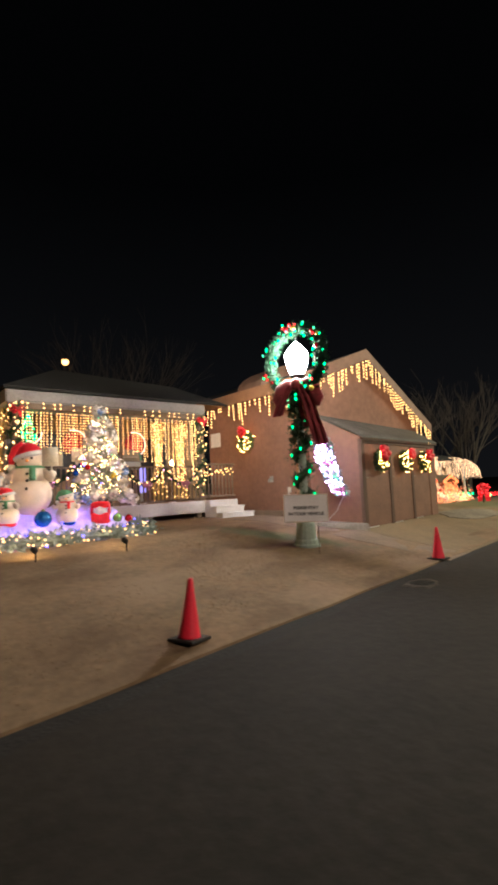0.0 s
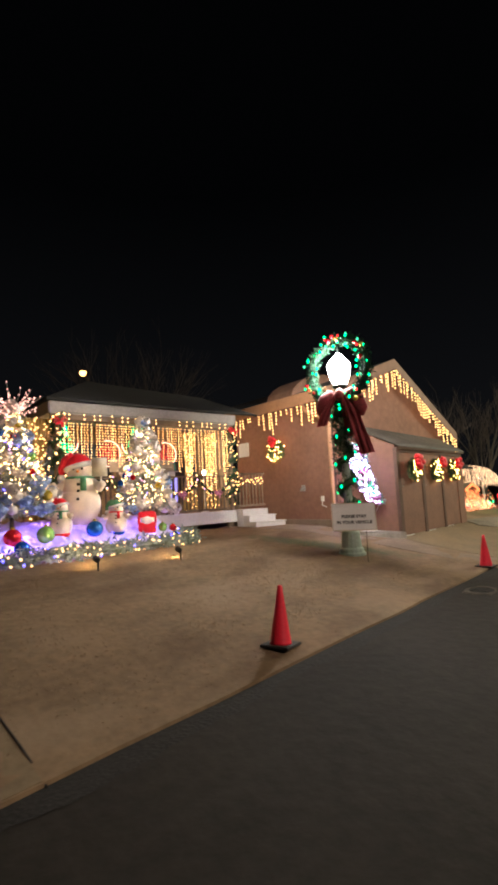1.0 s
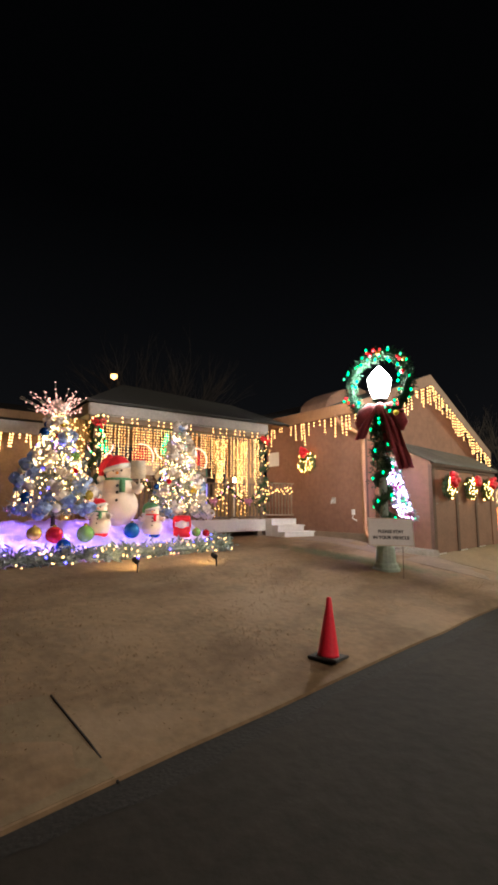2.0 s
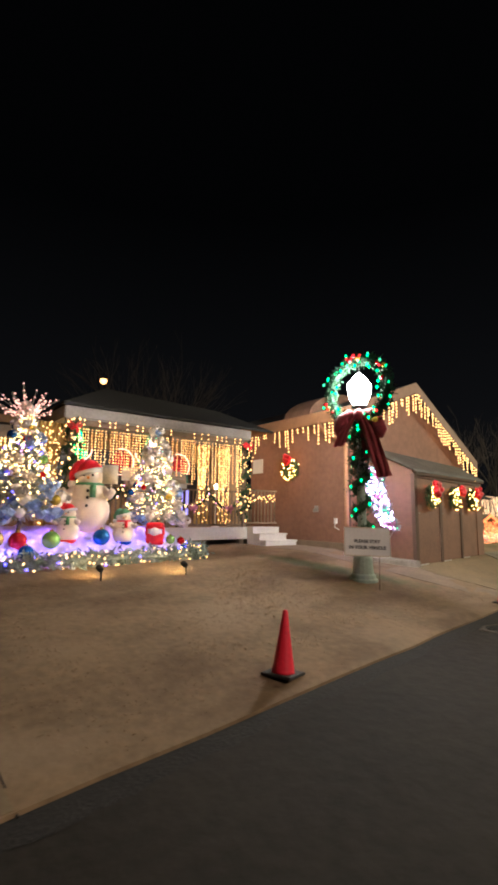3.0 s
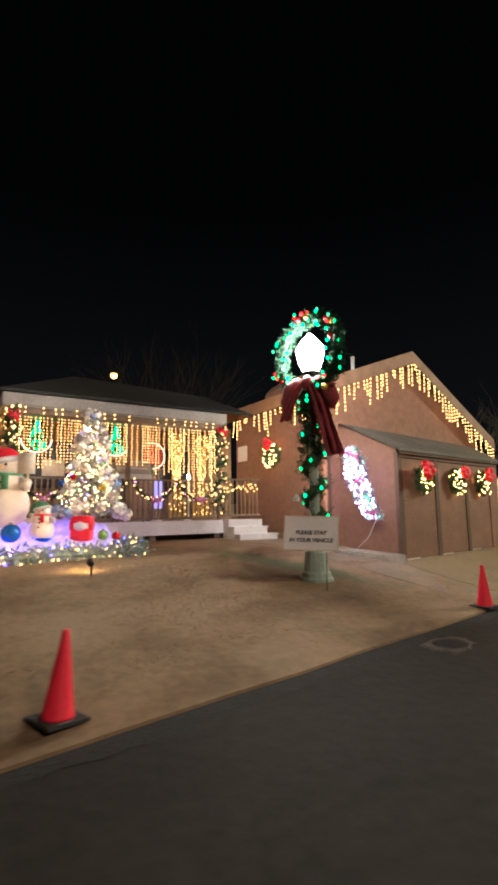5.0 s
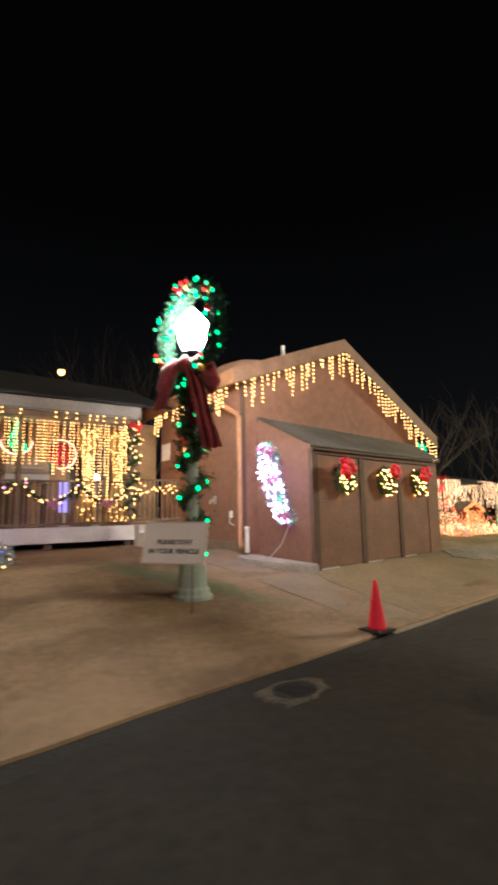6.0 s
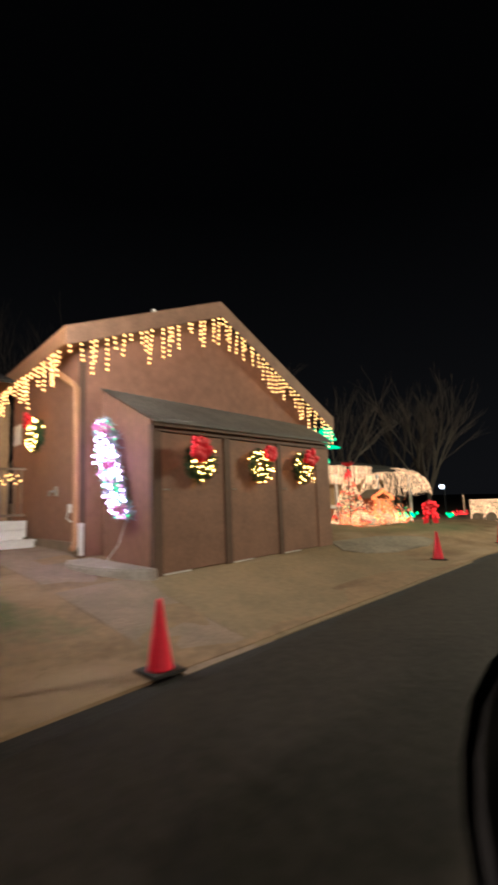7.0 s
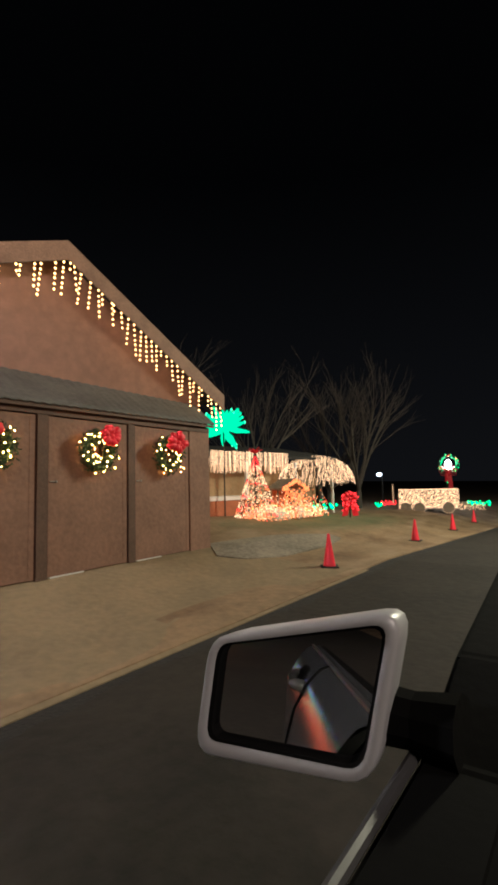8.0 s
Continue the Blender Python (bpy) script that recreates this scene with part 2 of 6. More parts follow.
# ---------------------------------------------------------------- building helpers
class Soup:
    """Vertices and faces gathered for one mesh."""

    def __init__(self):
        self.v, self.f = [], []

    def add(self, verts, faces):
        n = len(self.v)
        self.v += [tuple(p) for p in verts]
        self.f += [tuple(n + i for i in f) for f in faces]
        return self

    def box(self, x0, y0, z0, x1, y1, z1, m=None):
        p = [Vector((x, y, z)) for z in (z0, z1) for y in (y0, y1) for x in (x0, x1)]
        if m is not None:
            p = [m @ q for q in p]
        return self.add(p, [(0, 2, 3, 1), (4, 5, 7, 6), (0, 1, 5, 4), (2, 6, 7, 3), (0, 4, 6, 2), (1, 3, 7, 5)])

    def slab(self, pts, offset):
        """A closed slab: the polygon pts and the same moved by offset."""
        n = len(pts)
        a = [Vector(p) for p in pts]
        b = [p + Vector(offset) for p in a]
        return self.add(a + b, [tuple(range(n - 1, -1, -1)), tuple(range(n, 2 * n))] + [(i, (i + 1) % n, n + (i + 1) % n, n + i) for i in range(n)])

    def tube(self, pts, radii, n=6, caps=True):
        pts = [Vector(p) for p in pts]
        if not hasattr(radii, "__len__"):
            radii = [radii] * len(pts)
        rings, ref = [], None
        for i, p in enumerate(pts):
            d = (pts[min(i + 1, len(pts) - 1)] - pts[max(i - 1, 0)]).normalized()
            if ref is None:
                ref = d.orthogonal()
            ref = (ref - d * ref.dot(d)).normalized()
            other = d.cross(ref)
            rings.append([p + radii[i] * (math.cos(2 * math.pi * k / n) * ref + math.sin(2 * math.pi * k / n) * other) for k in range(n)])
        faces = [(i * n + k, i * n + (k + 1) % n, (i + 1) * n + (k + 1) % n, (i + 1) * n + k) for i in range(len(pts) - 1) for k in range(n)]
        if caps:
            faces += [tuple(range(n - 1, -1, -1)), tuple((len(pts) - 1) * n + k for k in range(n))]
        return self.add([q for r in rings for q in r], faces)

    def lathe(self, profile, n=16, m=None):
        """profile: (radius, z) from the bottom up."""
        m = m or Matrix.Identity(4)
        v = [m @ Vector((r * math.cos(2 * math.pi * k / n), r * math.sin(2 * math.pi * k / n), z)) for r, z in profile for k in range(n)]
        f = [(i * n + k, i * n + (k + 1) % n, (i + 1) * n + (k + 1) % n, (i + 1) * n + k) for i in range(len(profile) - 1) for k in range(n)]
        f += [tuple(range(n - 1, -1, -1)), tuple((len(profile) - 1) * n + k for k in range(n))]
        return self.add(v, f)

    def ball(self, c, r, n=10, squash=1.0):
        prof = [(max(0.02 * r, r * math.sin(math.pi * i / (n // 2 + 1))), -r * squash * math.cos(math.pi * i / (n // 2 + 1))) for i in range(n // 2 + 2)]
        return self.lathe(prof, n, Matrix.Translation(c))

    def dots(self, pts, r):
        for x, y, z in pts:
            self.add([(x + r, y, z), (x - r, y, z), (x, y + r, z), (x, y - r, z), (x, y, z + r * 1.25), (x, y, z - r * 1.25)],
                     [(0, 2, 4), (2, 1, 4), (1, 3, 4), (3, 0, 4), (2, 0, 5), (1, 2, 5), (3, 1, 5), (0, 3, 5)])
        return self

    def tufts(self, pts, length, width, rng, up=0.2):
        """Small pointed sprigs, each two crossed blades, at pts."""
        for p in pts:
            p = Vector(p)
            d = Vector((rng.uniform(-1, 1), rng.uniform(-1, 1), rng.uniform(-1, 1) + up)).normalized()
            s = d.orthogonal().normalized() * width
            q = d.cross(s)
            e = p + d * length * rng.uniform(0.6, 1.2)
            mid = p + d * length * 0.45
            self.add([p, mid + s, e, mid - s, mid + q, mid - q], [(0, 1, 2, 3), (0, 4, 2, 5)])
        return self


def part(name, soup, material, parent=None, label="", bevel=0.0, smooth=False, kind=""):
    me = bpy.data.meshes.new(name)
    me.from_pydata(soup.v, [], soup.f)
    if bevel:
        bm = bmesh.new()
        bm.from_mesh(me)
        bmesh.ops.bevel(bm, geom=bm.edges[:], offset=bevel, segments=2, affect="EDGES", clamp_overlap=True)
        bm.to_mesh(me)
        bm.free()
    if smooth:
        me.polygons.foreach_set("use_smooth", [True] * len(me.polygons))
    me.materials.append(material)
    ob = new(name, me)
    ob.parent = parent
    if label or kind:
        tagged(ob, label, kind=kind)
    return ob


def thing(name, m, label, category, group="", kind=""):
    ob = new(name)
    ob.empty_display_size = 0.2
    ob.matrix_world = m
    return tagged(ob, label, category, group, kind)


# road frame: u along the kerb, v into the yard
ROAD = Matrix.Translation((-4.37, -3.94, 0)) @ pose(0, 0, 0, 0, 0, 9.0)
ROAD_IN = ROAD.inverted()


def rise(u, v):
    """Height of the ground at road coordinates."""
    drop = -0.04 * min(max(u - 14.0, 0.0), 50.0)
    if v < 0.12:
        return -0.05 + drop
    z = 0.04 + 0.127 * (min(v, 6.0) - 0.12) + 0.02 * max(v - 6.0, 0)
    if v < 3.0 and u > 4.0:
        flat = min(1.0, (u - 4.0) / 4.0)
        z = 0.04 + 0.366 * ((v - 0.12) / 2.88) ** (1.0 + 1.3 * flat)
    return z + drop


def gz(x, y):
    p = ROAD_IN @ Vector((x, y, 0))
    return rise(p.x, p.y)


# ---------------------------------------------------------------- ground, road, driveway
def build_ground():
    us = [-400, -120, -60, -40] + [-30 + 1.0 * i for i in range(71)] + [45, 60, 120, 400]
    vs = [-400, -120, -40, -12, -9, -5, 0.0, 0.11, 0.125] + [0.3 + 0.35 * i for i in range(30)] + [11.5, 13, 16, 20, 40, 120, 400]
    s, n = Soup(), len(vs)
    verts = []
    for u in us:
        for v in vs:
            j = 0.025 * noise.noise((u * 0.7, v * 0.7, 0)) if 0.2 < v < 15 else 0
            verts.append(ROAD @ Vector((u, v + (0.05 * noise.noise((u * 1.3, 3, 0)) if 0.1 < v < 0.2 else 0), rise(u, v) + j)))
    faces = [(i * n + k, (i + 1) * n + k, (i + 1) * n + k + 1, i * n + k + 1) for i in range(len(us) - 1) for k in range(n - 1)]
    part("ground", s.add(verts, faces), GRASS, None, "sloping lawn of short brown dormant grass", smooth=False, kind="structure")
    # road slab
    s = Soup()
    ul = [-120, 0, 14, 64, 300]
    v = [ROAD @ Vector((u, w, rise(u, -1) + dz)) for u in ul for w, dz in ((-8.5, -0.2), (-8.5, 0.05), (0.06, 0.05), (0.06, -0.2))]
    s.add(v, [(4 * i + k, 4 * i + 4 + k, 4 * i + 4 + (k + 1) % 4, 4 * i + (k + 1) % 4) for i in range(len(ul) - 1) for k in range(4)])
    part("road", s, ASPHALT, None, "dark worn asphalt road with a ragged edge", kind="structure")
    # dark ragged strip along the road's edge
    s = Soup()
    pts, k = [], 900
    for i in range(k + 1):
        u = -40 + i * 0.1
        w = 0.05 + 0.06 * noise.noise((u * 0.9, 7.1, 0)) + 0.05 * noise.noise((u * 4, 1.1, 0)) + 0.03 * noise.noise((u * 13, 2.1, 0))
        pts.append((u, -0.06 - max(-0.04, 1.6 * w), rise(u, -1) + 0.056))
        pts.append((u, 0.13, rise(u, -1) + 0.062))
    s.add([ROAD @ Vector(p) for p in pts], [(2 * i, 2 * i + 2, 2 * i + 3, 2 * i + 1) for i in range(k)])
    part("road_edge", s, NEAR_BLACK, None, "dark ragged strip along the road edge", kind="structure")


build_ground()


def build_grass_clumps():
    """Matted clumps of dead grass scattered over the lawn."""
    rng = random.Random(41)
    pts = []
    for _ in range(110):
        u, v, r = rng.uniform(-9.0, 2.5), rng.uniform(0.5, 5.2), rng.uniform(0.15, 0.6)
        for _ in range(int(210 * r)):
            p = ROAD @ Vector((u + rng.gauss(0, r), v + rng.gauss(0, r * 0.6), 0))
            if (ROAD_IN @ p).x < 2.6 and (ROAD_IN @ p).y > 0.25:
                pts.append((p.x, p.y, gz(p.x, p.y) + 0.002))
    part("grass_clumps", Soup().tufts(pts, 0.030, 0.0045, rng, 0.1), MATTED, None, "matted clumps of dead brown grass on the lawn", kind="stuff")


build_grass_clumps()


def sheet(name, outline, lift, material, label, step=0.5):
    """A thin paving sheet that follows the slope, inside a convex outline in road coordinates."""
    bm = bmesh.new()
    bm.faces.new([bm.verts.new((u, v, 0)) for u, v in outline])
    lo = [min(p[i] for p in outline) for i in (0, 1)]
    hi = [max(p[i] for p in outline) for i in (0, 1)]
    for axis in (0, 1):
        c = lo[axis] + step
        while c < hi[axis]:
            no, co = [0, 0, 0], [0, 0, 0]
            no[axis], co[axis] = 1, c
            bmesh.ops.bisect_plane(bm, geom=bm.verts[:] + bm.edges[:] + bm.faces[:], plane_co=co, plane_no=no)
            c += step
    for v in bm.verts:
        v.co = ROAD @ Vector((v.co.x, v.co.y, max(0.062 + rise(v.co.x, -1), rise(v.co.x, v.co.y)) + lift))
    edge = bmesh.ops.extrude_face_region(bm, geom=bm.faces[:])
    for g in edge["geom"]:
        if isinstance(g, bmesh.types.BMVert):
            g.co.z -= 0.10
    bmesh.ops.recalc_face_normals(bm, faces=bm.faces[:])
    me = bpy.data.meshes.new(name)
    bm.to_mesh(me)
    bm.free()
    me.materials.append(material)
    return tagged(new(name, me), label, kind="structure")


sheet("driveway", [(4.0, 0.03), (12.4, 0.03), (11.6, 3.6), (5.0, 3.6), (4.5, 2.4)], 0.009, GRAVEL, "packed gravel driveway apron in front of the shed doors")
sheet("pavement_1", [(2.85, 0.02), (4.3, 0.02), (4.95, 3.3), (4.7, 4.4), (5.4, 6.6), (4.8, 8.1), (3.3, 8.1), (3.25, 4.0)], 0.004, PATHWAY, "pale concrete walkway leading to the porch steps")
sheet("pavement_2", [(10.7, 2.75), (11.2, 2.3), (12.3, 1.98), (14.5, 1.95), (16.2, 2.4), (16.2, 2.75), (13.7, 3.3), (11.4, 3.55)], 0.035, WORNSLAB, "pale concrete driveway beside the garage")

sheet("pavement_3", [(-16, 0.14), (-7.6, 0.14), (-7.5, 1.5), (-16, 1.5)], 0.004, GRAVEL, "packed brown parking strip beside the road")
sheet("pavement_joint", [(-7.597, 0.10), (-7.582, 0.10), (-7.480, 1.45), (-7.491, 1.45)], 0.014, NEAR_BLACK, "dark open joint in the roadside strip")


def build_drain():
    m = ROAD @ pose(0.24, -0.40, 0.0) @ Matrix.Diagonal((0.86, 0.86, 1, 1))
    ob = thing("storm_drain", m, "round storm drain in a broken concrete collar", "drain")
    s = Soup()
    n = 24
    ring = [(math.cos(2 * math.pi * k / n), math.sin(2 * math.pi * k / n)) for k in range(n)]
    outer = [(0.50 * a * (1 + 0.45 * noise.noise((a * 2, b * 2, 5))), 0.34 * b * (1 + 0.5 * noise.noise((a * 2, b * 2, 9)))) for a, b in ring]
    v = [(x, y, 0.004) for x, y in outer] + [(x * 0.9, y * 0.9, 0.016) for x, y in outer] + [(0.30 * a, 0.26 * b, 0.018) for a, b in ring] + [(0.28 * a, 0.24 * b, 0.008) for a, b in ring]
    f = [(i * n + k, i * n + (k + 1) % n, (i + 1) * n + (k + 1) % n, (i + 1) * n + k) for i in range(3) for k in range(n)]
    part("collar", s.add(v, f), BROKEN, ob, "rough concrete collar")
    # the open pit's darkness is put into the near-black colour of cover and bars
    s = Soup().lathe([(0.24, 0.004), (0.27, 0.006), (0.27, 0.012), (0.24, 0.014), (0.05, 0.013)], 20)
    cover = part("cover", s, PIT_IRON, ob, "near-black cover in place of the dark pit")
    for i in range(-3, 4):
        part("bar", Soup().box(-0.17, 0.05 * i - 0.012, 0.0135, 0.17, 0.05 * i + 0.012, 0.02), PIT_IRON, cover)


build_drain()

# ---------------------------------------------------------------- garage wing
APEX, EAVE_L, EAVE_R = (3.04, 6.92), (-0.95, 5.42), (7.3, 4.2)
SL_L = (APEX[1] - EAVE_L[1]) / (APEX[0] - EAVE_L[0])
SL_R = (APEX[1] - EAVE_R[1]) / (EAVE_R[0] - APEX[0])


def roof_z(x):
    return APEX[1] - (SL_L * (APEX[0] - x) if x < APEX[0] else SL_R * (x - APEX[0]))


def build_garage():
    ob = thing("garage_wing", pose(0, 0, 0), "brown gabled garage wing with plywood siding", "house", kind="structure")
    t = 0.16
    s = Soup()
    pts = [(-0.5, 2.15, 0.3), (6.75, 2.15, 0.3), (6.75, 2.15, roof_z(6.75) - t), (APEX[0], 2.15, APEX[1] - t), (-0.5, 2.15, roof_z(-0.5) - t)]
    part("wall", s.slab(pts, (0, 0.15, 0)), WALL, ob, "brown siding gable wall")
    s = Soup().box(-0.5, 2.302, 0.3, -0.35, 7.4, roof_z(-0.5) - t)
    part("wall", s, WALL, ob, "brown siding side wall")
    part("wall", Soup().box(6.6, 2.302, 0.3, 6.75, 12, roof_z(6.75) - t), WALL, ob)
    for x0, x1 in ((EAVE_L[0], APEX[0]), (APEX[0], EAVE_R[0])):
        a, b = (x0, roof_z(x0)), (x1, roof_z(x1))
        s = Soup().slab([(a[0], 1.78, a[1] - 0.1), (b[0], 1.78, b[1] - 0.1), (b[0], 1.78, b[1]), (a[0], 1.78, a[1])], (0, 10.2, 0))
        part("roof", s, SHINGLE, ob, "dark shingle roof slope")
        s = Soup().slab([(a[0], 1.755, a[1] - 0.40), (b[0], 1.755, b[1] - 0.40), (b[0], 1.755, b[1] + 0.012), (a[0], 1.755, a[1] + 0.012)], (0, 0.022, 0))
        part("rake_board", s, RAKE, ob, "brown rake board")
    part("eave_board", Soup().box(EAVE_L[0] - 0.025, 1.78, EAVE_L[1] - 0.39, EAVE_L[0] - 0.003, 11.9, EAVE_L[1] + 0.01), TAN, ob, "tan eave fascia board")
    part("soffit", Soup().box(EAVE_L[0] + 0.01, 1.80, EAVE_L[1] - 0.2, -0.503, 11.9, EAVE_L[1] - 0.17), TAN, ob)
    part("corner_board", Soup().box(-0.535, 2.11, 0.5, -0.40, 2.147, roof_z(-0.4) - t), TRIM, ob)
    # downspout with its elbow up to the eave
    s = Soup().tube([(-0.93, 3.02, 5.10), (-0.92, 2.96, 4.88), (-0.88, 2.85, 4.78), (-0.66, 2.24, 4.36), (-0.60, 2.12, 4.24), (-0.60, 2.12, 1.15), (-0.66, 2.0, 0.98), (-0.78, 1.8, 0.93)], 0.07, 8)
    part("downspout", s, TAN, ob, "tan metal downspout", smooth=True)
    s = Soup().lathe([(0.06, 0), (0.06, 0.52), (0.07, 0.53), (0.07, 0.58), (0.03, 0.6)], 10, pose(2.05, 3.55, roof_z(2.05) - 0.05))
    part("vent_pipe", s, WHITE, ob, "white roof vent pipe")
    hump = [(-0.72, 0.0), (-0.64, 0.22), (-0.40, 0.38), (0.0, 0.46), (0.6, 0.46), (1.2, 0.33), (1.75, 0.0)]
    s = Soup().slab([(x, 3.7, roof_z(x) - 0.03 + h) for x, h in hump], (0, 1.4, 0))
    part("roof_cover", s, RAKE, ob, "brown curved roof cover", bevel=0.02)
    part("pipe_stub", Soup().lathe([(0.055, 0), (0.055, 0.55), (0.065, 0.56), (0.065, 0.62), (0.05, 0.63)], 10, pose(-0.62, 1.78, 0.78)), WHITE, ob, "short white pipe beside the downspout")
    # notice board, outside tap and outlet on the side wall
    part("notice_board", Soup().box(-0.53, 6.6, 3.55, -0.503, 7.25, 4.12), WHITE, ob, "small pale board on the wall", bevel=0.004)
    s = Soup().box(-0.54, 3.5, 2.0, -0.503, 3.66, 2.22).tube([(-0.52, 3.58, 2.12), (-0.66, 3.56, 2.1), (-0.68, 3.56, 2.0)], 0.03, 6)
    part("outside_tap", s, FASCIA, ob, "pale outside tap and box")
    part("wall_outlet", Soup().box(-0.55, 2.62, 1.62, -0.503, 2.74, 1.8).tube([(-0.54, 2.68, 1.66), (-0.6, 2.66, 1.5), (-0.55, 2.5, 1.42)], 0.015, 5), WHITE, ob)
    part("foundation", Soup().box(-0.56, 2.0, 0.2, -0.505, 7.4, 1.0), PATHWAY, ob, "low stained foundation strip")


build_garage()

# ---------------------------------------------------------------- shed in front of the gable
SHED = pose(0, 0, 0, 0, 0, 10.15)
SHED_IN = SHED.inverted()
W_SHED, Z0, Z1 = 6.25, 0.44, 3.2


def build_shed():
    ob = thing("shed", SHED, "brown lean-to shed with three wide doors and a metal roof", "shed", kind="structure")
    gable = lambda x: (SHED_IN @ Vector((x, 2.147, 0)))
    p, q = gable(-0.37), gable(6.5)
    # side walls
    s = Soup().slab([(0, 0.02, Z0 - 0.1), (p.x + 0.36, p.y, Z0), (p.x + 0.36, p.y, 4.315), (0, 0.02, Z1 + 0.085)], (0.08, 0, 0))
    part("wall", s, WALL, ob, "brown side wall")
    s = Soup().slab([(W_SHED, 0.02, Z0 - 0.1), (q.x, q.y, Z0), (q.x, q.y, 3.85), (W_SHED, 0.02, Z1)], (-0.08, 0, 0))
    part("wall", s, WALL, ob)
    # posts and head between the doors
    for x0, x1 in ((0, 0.22), (1.92, 2.12), (3.80, 3.98), (5.56, W_SHED)):
        part("post", Soup().box(x0, -0.02, Z0 - 0.1, x1, 0.09, Z1 - 0.12), TRIM if x1 - x0 < 0.5 else DOOR, ob, bevel=0.006)
    part("head_board", Soup().box(0, -0.03, Z1 - 0.119, W_SHED, 0.09, Z1), TRIM, ob, "brown head board", bevel=0.006)
    for x0, x1 in ((0.225, 1.915), (2.125, 3.795), (3.985, 5.555)):
        d = part("door", Soup().box(x0 + 0.012, 0.012, Z0 + 0.03, x1 - 0.012, 0.055, Z1 - 0.135), DOOR, ob, "plain brown plywood door", bevel=0.005)
        for x in (x0 + 0.012, x1 - 0.112):
            part("stile", Soup().box(x, 0.007, Z0 + 0.03, x + 0.1, 0.0115, Z1 - 0.135), DOOR, d, bevel=0.002)
        part("handle", Soup().box(x0 + 0.03, -0.012, 1.985, x0 + 0.13, 0.0065, 2.005).box(x0 + 0.14, -0.012, 1.975, x0 + 0.17, 0.0065, 2.015), FASCIA, d, "small pale latch", bevel=0.004)
        part("draught_strip", Soup().box(x0 + 0.05, 0.0, Z0 - 0.02, x0 + 0.7, 0.05, Z0 + 0.028), WHITE, d, "frayed pale strip at the foot")
    # corrugated roof
    s, n, k = Soup(), 130, 6
    verts = []
    fl, fr, br, bl = Vector((-0.05, -0.12, 3.25)), Vector((W_SHED + 0.10, -0.12, 3.30)), Vector((q.x + 0.1, q.y, 3.95)), Vector((p.x + 0.28, p.y, 4.33))
    for i in range(n + 1):
        a = i / n
        for j in range(k + 1):
            b = j / k
            v = (fl * (1 - a) + fr * a) * (1 - b) + (bl * (1 - a) + br * a) * b
            verts.append(v + Vector((0, 0, 0.009 * math.cos(2 * math.pi * a * 32))))
    m = len(verts)
    verts += [v - Vector((0, 0, 0.03)) for v in verts]
    fs = []
    for i in range(n):
        for j in range(k):
            a = i * (k + 1) + j
            fs += [(a, a + k + 1, a + k + 2, a + 1), (m + a, m + a + 1, m + a + k + 2, m + a + k + 1)]
        a = i * (k + 1)
        fs.append((a, m + a, m + a + k + 1, a + k + 1))
    part("metal_roof", s.add(verts, fs), METALROOF, ob, "grey corrugated metal roof", smooth=True)
    part("eave_trim", Soup().slab([fl + Vector((0, 0.02, -0.035)), fr + Vector((0, 0.02, -0.035)), fr + Vector((0, 0.02, -0.09)), fl + Vector((0, 0.02, -0.09))], (0, 0.03, 0)), TRIM, ob)
    # low concrete footing along the side wall
    s = Soup().slab([(-0.10, -0.16, Z0 - 0.2), (-0.003, -0.15, Z0 - 0.2), (-0.003, 1.95, Z0 - 0.1), (-0.55, 2.0, Z0 - 0.1), (-0.80, 1.5, Z0 - 0.12), (-0.74, 0.85, Z0 - 0.15), (-0.45, 0.2, Z0 - 0.18)], (0, 0, 0.37))
    part("footing", s, CONCRETE, ob, "pale rounded concrete footing", bevel=0.03)


build_shed()

# ---------------------------------------------------------------- porch wing
DECK, FAS_B, FAS_T, PY = 1.42, 4.60, 4.97, 5.5


